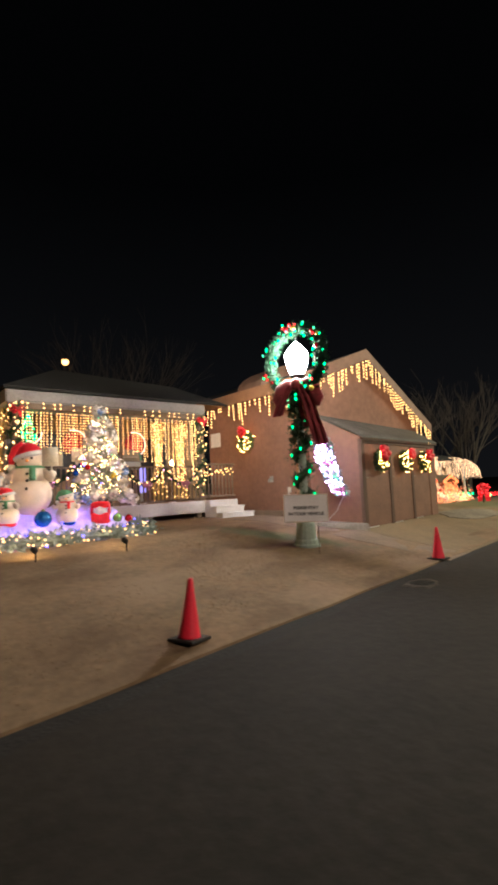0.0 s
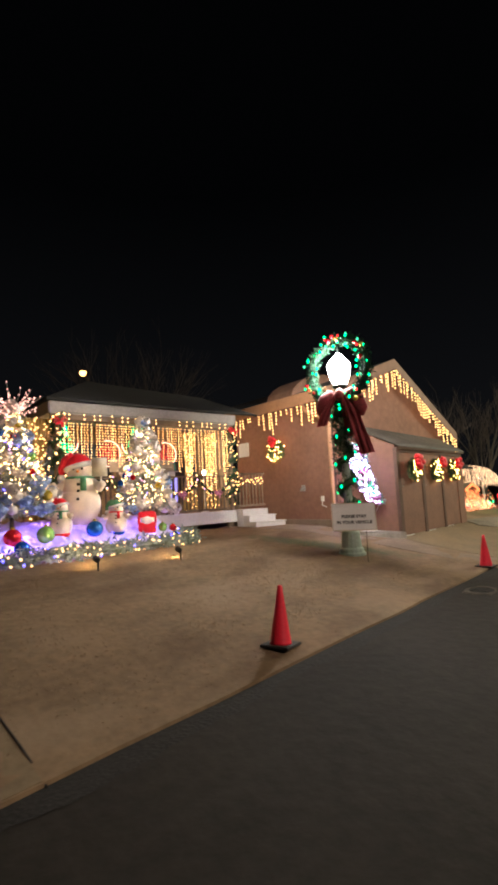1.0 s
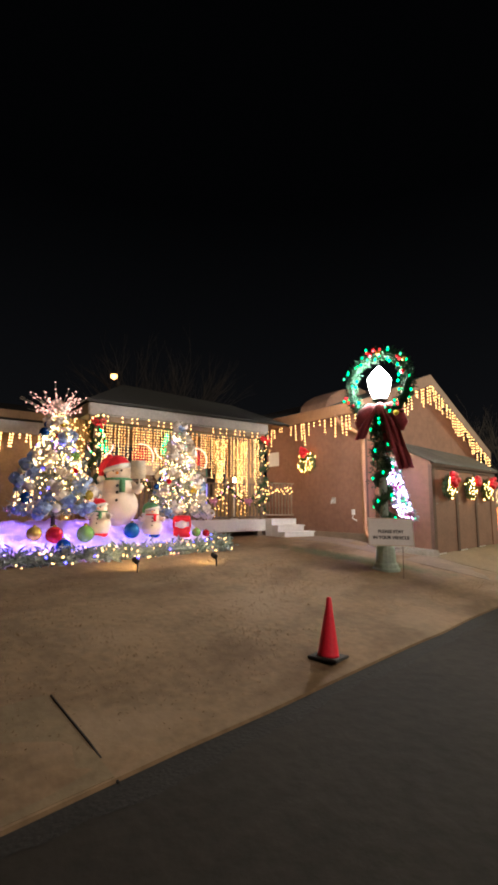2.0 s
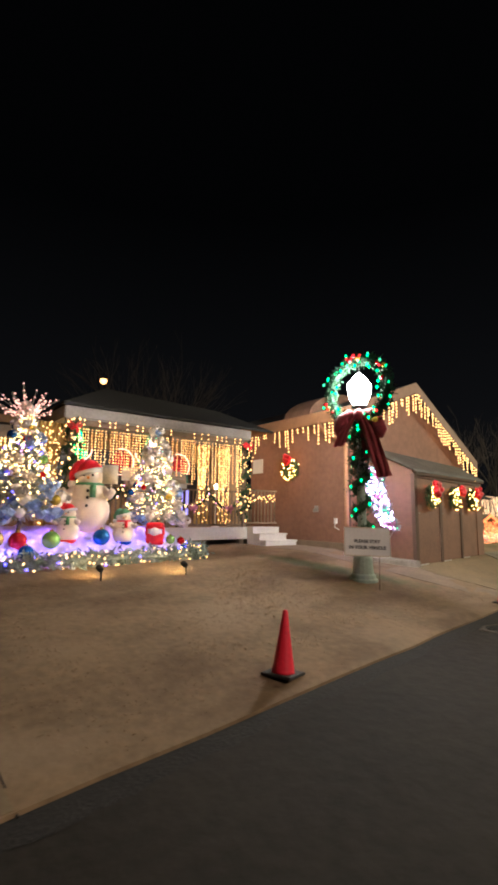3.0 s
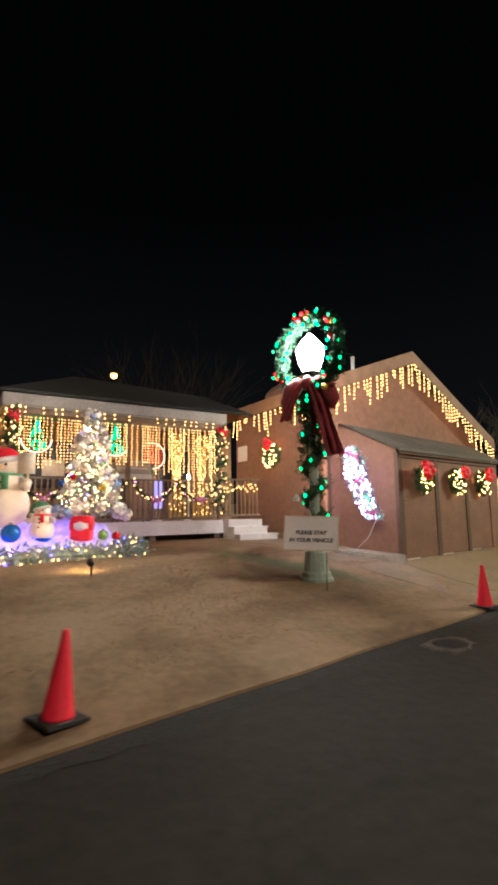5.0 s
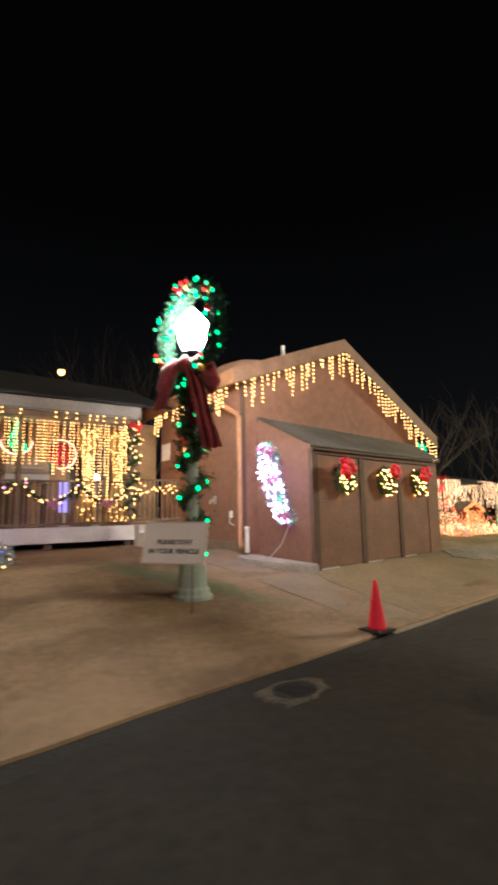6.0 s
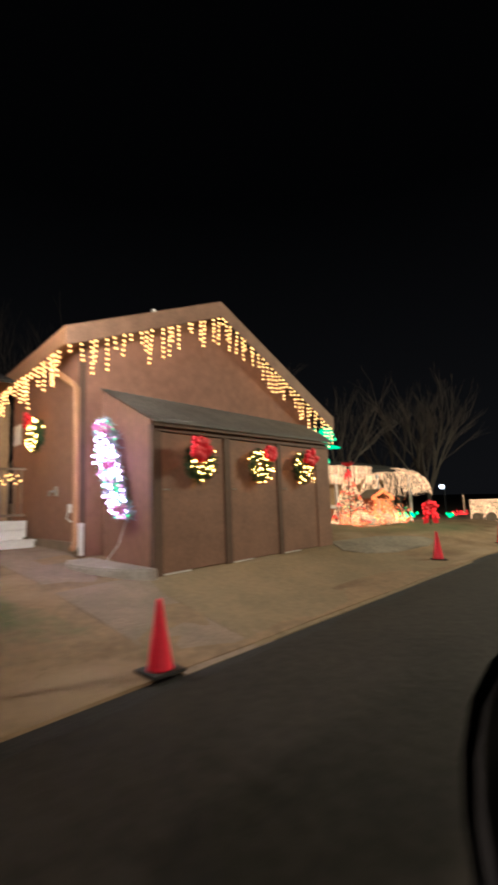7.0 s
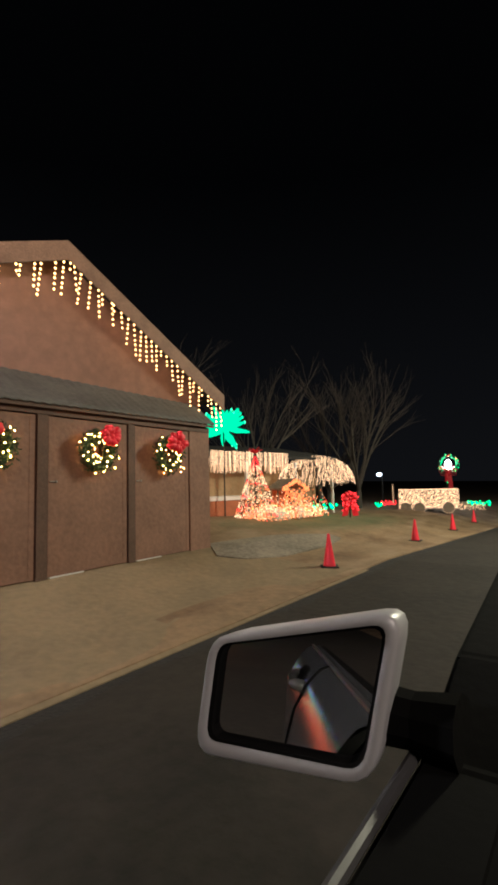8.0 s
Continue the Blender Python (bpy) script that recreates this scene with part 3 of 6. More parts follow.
def build_porch_house():
    ob = thing("porch_wing", pose(0, 0, 0), "low house wing with a long front porch", "house", kind="structure")
    part("wall", Soup().box(-12.5, 7.8, 0.8, -0.52, 7.95, 4.9), PORCHWALL, ob, "tan wall behind the porch")
    part("fascia", Soup().box(-8.75, PY - 0.03, FAS_B, -2.0, PY, FAS_T), FASCIA, ob, "pale weathered fascia board", bevel=0.006)
    part("fascia", Soup().box(-8.78, PY + 0.003, FAS_B, -8.752, 7.8, FAS_T), FASCIA, ob)
    part("fascia", Soup().box(-2.0, PY + 0.003, FAS_B, -1.97, 7.4, FAS_T), FASCIA, ob)
    s = Soup().slab([(-8.85, PY - 0.12, FAS_T + 0.003), (-1.0, PY - 0.12, FAS_T + 0.003), (-0.98, 9.4, 6.42), (-6.2, 9.4, 6.6)], (0, 0, 0.08))
    s.slab([(-8.85, PY - 0.12, FAS_T + 0.003), (-6.2, 9.4, 6.6), (-8.85, 13.3, 5.05)], (0, 0, 0.08))
    s.slab([(-6.2, 9.4, 6.6), (-0.98, 9.4, 6.42), (-0.98, 13.3, 5.05), (-8.85, 13.3, 5.05)], (0, 0, 0.08))
    part("roof", s, SHINGLE, ob, "dark low-pitched shingle roof")
    s = Soup().slab([(-16, 7.4, 4.42), (-8.9, 7.4, 4.42), (-8.9, 11.5, 5.7), (-16, 11.5, 5.7)], (0, 0, 0.1))
    part("roof", s, SHINGLE, ob)
    part("fascia", Soup().box(-16, 7.37, 4.1, -8.9, 7.4, 4.5), FASCIA, ob)
    part("porch_ceiling", Soup().box(-8.74, PY + 0.01, FAS_B + 0.05, -2.01, 7.79, FAS_B + 0.09), FASCIA, ob)
    part("beam", Soup().box(-8.7, PY + 0.06, FAS_B - 0.16, -2.03, PY + 0.18, FAS_B + 0.04), RAILWOOD, ob, "grey-brown porch beam")
    for x in (-8.5, -5.3, -2.2):
        part("porch_post", Soup().box(x - 0.06, PY + 0.06, DECK, x + 0.06, PY + 0.18, FAS_B - 0.16), RAILWOOD, ob, bevel=0.008)
    for x0, x1, z0, z1 in ((-8.25, -5.95, 2.5, 4.0), (-3.5, -2.4, 2.3, 3.9)):
        w = part("window", Soup().box(x0, 7.76, z0, x1, 7.797, z1), GLASS_DARK, ob, "dark window pane")
        for a, b, c, d in ((x0 - 0.08, z0 - 0.08, x0, z1 + 0.08), (x1, z0 - 0.08, x1 + 0.08, z1 + 0.08), (x0, z0 - 0.08, x1, z0), (x0, z1, x1, z1 + 0.08)):
            part("frame", Soup().box(a, 7.74, b, c, 7.797, d), RAILWOOD, w)
    part("front_door", Soup().box(-5.6, 7.75, DECK, -4.7, 7.797, 3.5), TRIM, ob, "dark brown front door", bevel=0.01)


build_porch_house()


def build_deck():
    ob = thing("porch_deck", pose(0, 0, 0), "raised wooden porch deck with a white skirt", "deck", kind="structure")
    n = 16
    for i in range(n):
        y = PY + i * 0.145
        part("plank", Soup().box(-8.65, y, DECK - 0.035, -0.62, y + 0.138, DECK), DECKWOOD, ob)
    part("skirt", Soup().box(-8.65, PY - 0.03, 1.02, -0.62, PY - 0.003, DECK + 0.02), WHITE, ob, "white skirt board", bevel=0.005)
    for x in (-8.5, -6.5, -4.5, -2.3, -0.75):
        part("pier", Soup().box(x - 0.1, PY + 0.1, 0.6, x + 0.1, PY + 0.3, DECK - 0.037), RAILWOOD, ob)
    part("skirt", Soup().box(-8.68, PY - 0.03, 1.02, -8.652, 7.8, DECK + 0.02), WHITE, ob)


build_deck()


def build_steps():
    ob = thing("porch_steps", pose(-1.55, PY - 0.035, 0.8), "white painted porch steps with three broad treads", "steps")
    h = 0.22
    for i in range(3):
        top = DECK + 0.03 - 0.8 - h * i
        s = Soup().box(-0.60, -0.36 * (i + 1), -0.15, 0.50 + 0.16 * i, -0.36 * i - 0.003, top - 0.05)
        part("riser_block", s, WHITE, ob, bevel=0.01)
        s = Soup().box(-0.63, -0.36 * (i + 1) - 0.04, top - 0.047, 0.53 + 0.16 * i, -0.36 * i - 0.004, top)
        part("tread", s, WHITE, ob, bevel=0.012)


build_steps()


def railing(name, x0, x1, z0, z1, y, label):
    ob = thing(name, pose(x0, y, z0), label, "railing")
    w, h = x1 - x0, z1 - z0
    part("top_rail", Soup().box(0, -0.045, h - 0.05, w, 0.045, h), RAILWOOD, ob, bevel=0.006)
    part("bottom_rail", Soup().box(0, -0.02, 0.06, w, 0.02, 0.13), RAILWOOD, ob, bevel=0.004)
    base = None
    x = 0.09
    while x < w - 0.05:
        b = part("baluster", Soup().box(-0.022, -0.018, 0.13, 0.022, 0.018, h - 0.052), RAILWOOD, ob) if base is None else new("baluster", base.data)
        if base is None:
            base = b
        b.parent = ob
        b.location = (x, 0, 0)
        x += 0.16
    return ob


railing("porch_railing", -8.42, -5.36, DECK, 2.72, PY + 0.12, "weathered wooden porch railing with upright balusters")
railing("porch_railing", -5.22, -2.28, DECK, 2.72, PY + 0.12, "weathered wooden porch railing with upright balusters")
railing("porch_gate", -2.1, -0.62, DECK + 0.06, 2.8, PY + 0.12, "brown wooden gate beside the side wall")


# ---------------------------------------------------------------- decorations: builders
def string_of(points, step):
    """Points every step along a polyline."""
    out, pts = [], [Vector(p) for p in points]
    carry = 0.0
    for a, b in zip(pts, pts[1:]):
        d = (b - a).length
        x = carry
        while x < d:
            out.append(a.lerp(b, x / d))
            x += step
        carry = x - d
    return out


def icicle_lights(top, seed, label, group="icicle lights", step=0.28, longest=7, gap=0.1, r=0.024):
    """A wire along the polyline top with hanging drops of bulbs."""
    rng = random.Random(seed)
    ob = thing("icicle_light_string", pose(*top[0]), label, "string lights", group)
    o = Vector(top[0])
    rel = [Vector(p) - o for p in top]
    part("wire", Soup().tube(rel, 0.006, 4), WIRE, ob)
    tip = rel[-1]
    for i, p in enumerate(string_of(rel, step)):
        n = min(longest, max(2, (3, 5, 8, 6, 7, 4, 5, 2)[i % 8] + rng.choice((-1, 0, 0, 1))))
        if rng.random() < 0.05:
            continue
        p = p + (tip - p).normalized() * min(step * rng.uniform(-0.3, 0.45), (tip - p).length)
        bend = rng.uniform(-0.018, 0.018)
        pts = [p + Vector((bend * k, bend * k * 0.5, -gap * (k + 0.4 + rng.uniform(-0.12, 0.12)))) for k in range(n)]
        part("light_drop", Soup().dots(pts, r), G_WARM, ob, kind="stuff")
    return ob


def ribbon_band(s, path, width, across, thick=0.012):
    """A ribbon strip along path, width along the vector across."""
    a = Vector(across).normalized() * width / 2
    pts = [Vector(p) for p in path]
    n = len(pts)
    up = [(pts[min(i + 1, n - 1)] - pts[max(i - 1, 0)]).normalized().cross(a.normalized()) * thick for i in range(n)]
    v = []
    for p, u in zip(pts, up):
        v += [p - a, p + a, p + a + u, p - a + u]
    f = [(4 * i + k, 4 * i + (k + 1) % 4, 4 * i + 4 + (k + 1) % 4, 4 * i + 4 + k) for i in range(n - 1) for k in range(4)]
    return s.add(v, f + [(0, 3, 2, 1), (4 * n - 4, 4 * n - 3, 4 * n - 2, 4 * n - 1)])


def add_bow(parent, size, material, at=(0, 0, 0), tail=1.0, sweep=0.25, droop=0.0, label="", whole=None, fat=0.26):
    """A tied bow facing -y: a knot part with its loops and tails. whole: hang loops and tails under this object instead."""
    o = Vector(at)

    def moved(s):
        s.v = [tuple(Vector(p) + o) for p in s.v]
        return s
    knot = part("knot" if whole else "bow", moved(Soup().ball((0, -0.06 * size, 0.02 * size), 0.12 * size, 8)), material, parent, label, smooth=True)
    top = whole or knot
    for side in (-1, 1):
        for lift, k in ((0.10 - droop, 1.0), (0.30 - droop, 0.72), (-0.12 - droop, 0.85)):
            path = []
            for i in range(13):
                a = 2 * math.pi * i / 12
                r = k * size * 0.5
                path.append((side * r * (1 - math.cos(a)) * 0.52, -0.02 * size * math.sin(a) - 0.02 * k, lift * size * (1 - math.cos(a)) * 0.5 + fat * r * math.sin(a)))
            part("loop", moved(ribbon_band(Soup(), path, (0.24 + 0.46 * fat) * size * k, (0.1 * side, 1, 0.15))), material, top)
        path = [(side * (0.03 + sweep * t * (1 if side > 0 else 0.6)) * size, -0.05 * size - 0.03 * math.sin(5 * t), -size * tail * t * (1 if side > 0 else 0.55)) for t in (0, 0.2, 0.4, 0.6, 0.8, 1.0)]
        part("tail", moved(ribbon_band(Soup(), path, 0.26 * size, (1, 0.25 * side, 0.1))), material, top)
    return knot


def fluffy_bow(parent, size, material, at, seed, label="", whole=None):
    """A full rosette bow facing -y: a knot with puffed loops round it."""
    rng = random.Random(seed)
    o = Vector(at)
    knot = part("knot" if whole else "bow", Soup().ball(o + Vector((0, -0.10 * size, 0)), 0.13 * size, 8), material, parent, label, smooth=True)
    for k in range(9):
        a = 2 * math.pi * (k + rng.uniform(-0.25, 0.25)) / 9
        n = size * rng.uniform(0.38, 0.56) * (0.8 if math.sin(a) < -0.3 else 1.0)
        d = Vector((math.cos(a), rng.uniform(-0.35, 0.1), math.sin(a)))
        side = Vector((-math.sin(a), 0, math.cos(a)))
        path = [o + d * n * f + side * n * g + Vector((0, -0.08 * size * math.sin(math.pi * f), 0)) for f, g in ((0.1, 0), (0.4, 0.05), (0.75, 0.08), (1.0, 0.02))]
        s = Soup().tube(path, [0.05 * size, 0.13 * size, 0.16 * size, 0.06 * size], 8)
        part("loop", s, material, whole or knot, smooth=True)
    return knot


def ring_points(radius, tube, count, rng):
    out = []
    for _ in range(count):
        a, b, q = rng.uniform(0, 2 * math.pi), rng.uniform(0, 2 * math.pi), tube * math.sqrt(rng.random())
        r = radius + q * math.cos(b)
        out.append((r * math.cos(a), q * math.sin(b), r * math.sin(a)))
    return out


def wreath(name, m, radius, tube, label, group, bulbs, seed, bow_size, needles=NEEDLE, tufts=520, bulb_r=0.017, bow_at=(0, -0.12, 0.8), bow_mat=BOWRED):
    """A ring of sprigs facing local -y with bulbs and a bow."""
    rng = random.Random(seed)
    ob = thing(name, m, label, "wreath", group)
    core = [(radius * math.cos(2 * math.pi * k / 24), 0, radius * math.sin(2 * math.pi * k / 24)) for k in range(25)]
    s = Soup().tube(core, tube * 0.45, 6, caps=False)
    s.tufts(ring_points(radius, tube * 0.85, tufts, rng), tube * 0.62, tube * 0.075, rng, 0)
    part("greenery", s, needles, ob, "dense evergreen sprigs")
    for material, count in bulbs:
        pts = []
        for k in range(count):
            a = 2 * math.pi * (k + rng.uniform(-0.9, 0.9)) / count
            r = radius + rng.uniform(-1, 1) * tube * 1.0
            pts.append((r * math.cos(a), tube * rng.uniform(-1.0, -0.3 if k % 3 else 0.7), r * math.sin(a)))
        part("light_net", Soup().dots(pts, bulb_r), material, ob, kind="stuff")
    if bow_size:
        fluffy_bow(ob, bow_size, bow_mat, (bow_at[0], bow_at[1] - 0.04, bow_at[2] * radius), seed, "red fabric bow")
    return ob


def garland(name, path, radius, label, seed, bulbs, density=90, needles=NEEDLE, bulb_r=0.028, group="garlands"):
    """Evergreen rope along path with bulbs: (material, spacing)."""
    rng = random.Random(seed)
    o = Vector(path[0])
    ob = thing(name, pose(*o), label, "garland", group)
    rel = [Vector(p) - o for p in path]
    s = Soup().tube(rel, radius * 0.35, 5)
    pts = [p + Vector((rng.gauss(0, 1), rng.gauss(0, 1), rng.gauss(0, 1))) * radius * 0.4 for p in string_of(rel, 1.0 / density)]
    s.tufts(pts, radius * 1.0, radius * 0.12, rng, 0)
    part("greenery", s, needles, ob)
    for material, spacing in bulbs:
        pts = [p + Vector((rng.uniform(-1, 1), rng.uniform(-1, 1), rng.uniform(-0.8, 1))).normalized() * radius * 0.95 for p in string_of(rel, spacing)]
        part("light_net", Soup().dots(pts, bulb_r), material, ob, kind="stuff")
    return ob


def swag(a, b, sag, n=14):
    a, b = Vector(a), Vector(b)
    return [a.lerp(b, i / n) - Vector((0, 0, sag * 4 * (i / n) * (1 - i / n))) for i in range(n + 1)]


# ---------------------------------------------------------------- lamp post by the road
def build_lantern_post(name, m, label, strength_mat):
    ob = thing(name, m, label, "street lamp", "lamp posts")
    rng = random.Random(11)
    part("base", Soup().lathe([(0.34, 0), (0.34, 0.06), (0.30, 0.09), (0.29, 0.16), (0.25, 0.20), (0.22, 0.55), (0.17, 0.66), (0.19, 0.70), (0.13, 0.76)], 16), POSTGREEN, ob, "flared pale green base", smooth=False)
    part("post", Soup().lathe([(0.105, 0.75), (0.10, 2.2), (0.09, 3.9), (0.12, 3.95), (0.12, 4.02), (0.08, 4.08), (0.07, 4.16)], 14), POSTGREEN, ob)
    part("lantern_seat", Soup().lathe([(0.07, 4.15), (0.18, 4.20), (0.20, 4.25), (0.17, 4.27)], 12), LAMPBLACK, ob)
    part("lantern_glass", Soup().lathe([(0.15, 4.28), (0.24, 4.48), (0.285, 4.74), (0.27, 4.82), (0.14, 4.98), (0.03, 5.09)], 8), strength_mat, ob, "glowing white lantern glass")
    part("finial", Soup().lathe([(0.03, 5.085), (0.05, 5.11), (0.02, 5.16), (0.035, 5.20), (0.005, 5.25)], 8), LAMPBLACK, ob)
    for k in range(4):
        a = math.pi / 4 + k * math.pi / 2
        c, q = math.cos(a), math.sin(a)
        part("lantern_bar", Soup().tube([(0.165 * c, 0.165 * q, 4.27), (0.255 * c, 0.255 * q, 4.48), (0.30 * c, 0.30 * q, 4.74), (0.285 * c, 0.285 * q, 4.83)], 0.012, 4), LAMPBLACK, ob)
    # rope of greenery wound round the post
    path = [((0.17 + 0.02 * math.sin(3 * i)) * math.cos(i * 0.62), (0.17) * math.sin(i * 0.62), 0.72 + i * 0.0625) for i in range(54)]
    s = Soup().tube(path, 0.085, 6)
    s.tufts([Vector(p) + Vector((rng.gauss(0, 0.075), rng.gauss(0, 0.075), rng.gauss(0, 0.075))) for p in string_of(path, 0.004)], 0.12, 0.015, rng, 0)
    s.tufts([Vector((rng.gauss(0, 0.11), rng.gauss(0, 0.11), 3.95 - 1.5 * rng.random() ** 1.5)) for _ in range(1300)], 0.13, 0.018, rng, 0)
    g = part("post_garland", s, NEEDLE, ob, "dark evergreen rope")
    pts = [Vector(p) + Vector((p[0], p[1], 0)).normalized() * 0.09 for p in string_of(path, 0.27)]
    part("green_light_net", Soup().dots(pts, 0.042), G_GREEN, g, kind="stuff")
    return ob


LAMP = pose(-3.47, -0.87, 0.36, 0, 0, 0)
build_lantern_post("lamp_post", LAMP, "pale green lamp post wound with lit evergreen rope", G_LANTERN)


def build_lamp_wreath(m, seed):
    rng = random.Random(seed)
    ob = wreath("lamp_wreath", m, 0.81, 0.19, "large evergreen wreath with green bulbs round the lantern", "lamp wreaths", [(G_GREEN, 46), (G_MINT, 12)], seed, 0, WREATHGREEN, 3400, 0.036)
    for k, a in enumerate((1.45, 1.6, 1.75, 0.55, 0.75, 0.25, 3.55, 3.4, 3.75, 5.3)):
        r = 0.85 + rng.uniform(-0.08, 0.12)
        part("ornament", Soup().ball((r * math.cos(a), -0.15, r * math.sin(a)), rng.uniform(0.05, 0.075), 10), BALL_RED if k % 3 else BALL_GOLD, ob, smooth=True)
    part("light_net", Soup().dots([(0.86 * math.cos(a), -0.21, 0.86 * math.sin(a)) for a in (1.35, 1.55, 1.8, 3.45, 3.6, 0.6, 5.5)], 0.032), G_RED, ob, kind="stuff")
    return ob


RING = pose(-3.47, -0.87, 4.98) @ pose(0, 0, 0, 0, 0, -82) @ pose(0, -0.05, 0.0)
build_lamp_wreath(RING, 21)
bow = thing("lamp_bow", pose(-3.47, -0.87, 4.33) @ pose(0, 0, 0, 0, 0, -60) @ pose(0, -0.2, 0), "large dark red ribbon bow with long hanging tails", "bow")


def puffed(path, radii, flat):
    s = Soup().tube(path, radii, 14)
    s.v = [(x, y * flat, z + 0.02 * math.sin(9 * x + 3 * z)) for x, y, z in s.v]
    return s


def build_lamp_bow(ob, material):
    """A slack bow: a knot, two drooping loops and three long tails with soft folds."""
    part("knot", puffed([(0, -0.06, 0.14), (0.01, -0.08, 0.05), (0.02, -0.08, -0.07), (0.01, -0.06, -0.15)], [0.05, 0.13, 0.13, 0.06], 0.8), material, ob, smooth=True)
    for path, radii in (([(-0.04, 0, 0.02), (-0.20, 0, 0.04), (-0.36, 0, -0.12), (-0.46, 0, -0.36), (-0.44, 0, -0.56)], [0.07, 0.15, 0.19, 0.18, 0.06]),
                        ([(0.04, 0.02, 0.02), (0.24, 0.02, 0.02), (0.42, 0.02, -0.14), (0.52, 0.02, -0.38), (0.50, 0.02, -0.58)], [0.07, 0.16, 0.19, 0.17, 0.06])):
        part("loop", puffed(path, radii, 0.42), material, ob, smooth=True)

    def tail(path, width, wave):
        s, rows, k = Soup(), [], 9
        pts = [Vector(q) for q in path]
        for i, q in enumerate(pts):
            w = width * (0.55 + 0.45 * min(1, i / 2))
            rows += [q + Vector(((j / (k - 1) - 0.5) * w, 0.045 * math.sin(j * 1.9 + wave + i * 0.8), 0.10 * (j / (k - 1) - 0.5) * w)) for j in range(k)]
        n = len(rows)
        rows += [q + Vector((0, 0.012, 0)) for q in rows]
        f = [(i * k + j, i * k + j + 1, (i + 1) * k + j + 1, (i + 1) * k + j) for i in range(len(pts) - 1) for j in range(k - 1)]
        f += [tuple(n + q for q in reversed(g)) for g in f]
        part("tail", s.add(rows, f), material, ob, smooth=True)
    tail([(0.10, -0.12, -0.04), (0.22, -0.14, -0.28), (0.33, -0.13, -0.60), (0.43, -0.14, -0.95), (0.52, -0.12, -1.25), (0.60, -0.13, -1.52)], 0.34, 0.0)
    tail([(-0.08, -0.10, -0.04), (-0.24, -0.12, -0.26), (-0.38, -0.11, -0.50), (-0.48, -0.10, -0.76)], 0.28, 1.3)
    tail([(0.04, -0.02, -0.08), (0.14, -0.03, -0.40), (0.22, -0.02, -0.75), (0.28, -0.03, -1.05)], 0.28, 2.4)


build_lamp_bow(bow, RIBBON)


def build_sign():
    ob = thing("yard_sign", pose(-4.08, -1.48, gz(-4.08, -1.48)) @ pose(0, 0, 0, 0, 0.8, -46), "white painted wooden sign on a stake", "sign")
    lean = pose(0, -0.03, 1.0, -19, 0, 0) @ pose(0, 0, -1.0)
    part("board", Soup().box(-0.50, -0.012, 0.68, 0.50, 0.012, 1.33), SIGNWHITE, ob, bevel=0.006).matrix_basis = lean
    for x0, z0, x1, z1 in ((-0.50, 0.68, 0.50, 0.70), (-0.50, 1.31, 0.50, 1.33), (-0.50, 0.70, -0.48, 1.31), (0.48, 0.70, 0.50, 1.31)):
        part("edge_strip", Soup().box(x0, -0.02, z0, x1, -0.0125, z1), CREAM, ob).matrix_basis = lean
    part("stake", Soup().box(0.26, 0.013, -0.15, 0.275, 0.03, 1.0), TRIM, ob, "thin dark stake")
    for text, z in (("PLEASE STAY", 0.98), ("IN YOUR VEHICLE", 0.84)):
        cu = bpy.data.curves.new("lettering", "FONT")
        cu.body, cu.size, cu.align_x, cu.extrude, cu.offset = text, 0.098, "CENTER", 0.002, 0.0030
        tmp = bpy.data.objects.new("lettering_source", cu)
        me = bpy.data.meshes.new_from_object(tmp)
        bpy.data.objects.remove(tmp)
        me.materials.append(SIGNTEXT)
        t = new("lettering", me)
        t.parent = ob
        t.matrix_basis = lean @ pose(0, -0.0165, z, 90, 0, 0)


build_sign()


# ---------------------------------------------------------------- traffic cones
def build_cone(m):
    ob = thing("traffic_cone", m, "orange plastic traffic cone with a black rubber base", "traffic cone", "cones along the road")
    part("body", Soup().lathe([(0.135, 0.03), (0.13, 0.05), (0.085, 0.33), (0.045, 0.58), (0.03, 0.69), (0.022, 0.71)], 20), CONE, ob, "orange-red plastic cone", smooth=True)
    s = Soup()
    pts = [(0.19 * x + 0.05 * c, 0.19 * y + 0.05 * q, 0.0) for x, y in ((1, 1), (-1, 1), (-1, -1), (1, -1)) for c, q in ((0 if x * y > 0 else -0, 0),)]
    s.slab(pts, (0, 0, 0.032))
    part("base", s, RUBBER, ob, "black rubber base", bevel=0.008)
    return ob


first = None
for x, y, turn in ((-8.9, -4.16, 20), (-1.75, -3.31, 5), (7.49, -1.25, 40), (14.1, -0.05, 12), (20.4, 1.2, 30), (27.5, 2.8, 0)):
    p = ROAD_IN @ Vector((x, y, 0))
    z = gz(x, y) if p.y > 0.14 else rise(p.x, -1) + 0.064
    m = pose(x, y, z + 0.012, 0, 0, -42) @ pose(0, 0, 0, 0, 4.5, 42 + turn) if first is None else pose(x, y, z + 0.004, 0, 0, turn)
    if first is None:
        first = build_cone(m)
    else:
        copy_thing(first, m)

# ---------------------------------------------------------------- lights on the garage and shed
yk = 1.735
icicle_lights([(APEX[0], yk, APEX[1] - 0.41), (7.15, yk, roof_z(7.15) - 0.41)], 31, "warm white icicle lights along the long gable edge", step=0.18, longest=7, gap=0.112, r=0.025)
icicle_lights([(-0.85, yk, roof_z(-0.85) - 0.41), (APEX[0] - 0.1, yk, roof_z(APEX[0] - 0.1) - 0.41)], 32, "warm white icicle lights along the short gable edge", step=0.20, longest=9, gap=0.112, r=0.026)
icicle_lights([(-0.985, 2.0, 4.99), (-0.985, 6.9, 4.99)], 33, "warm white icicle lights along the side eave", step=0.25, longest=8, gap=0.105, r=0.026)
rng = random.Random(34)
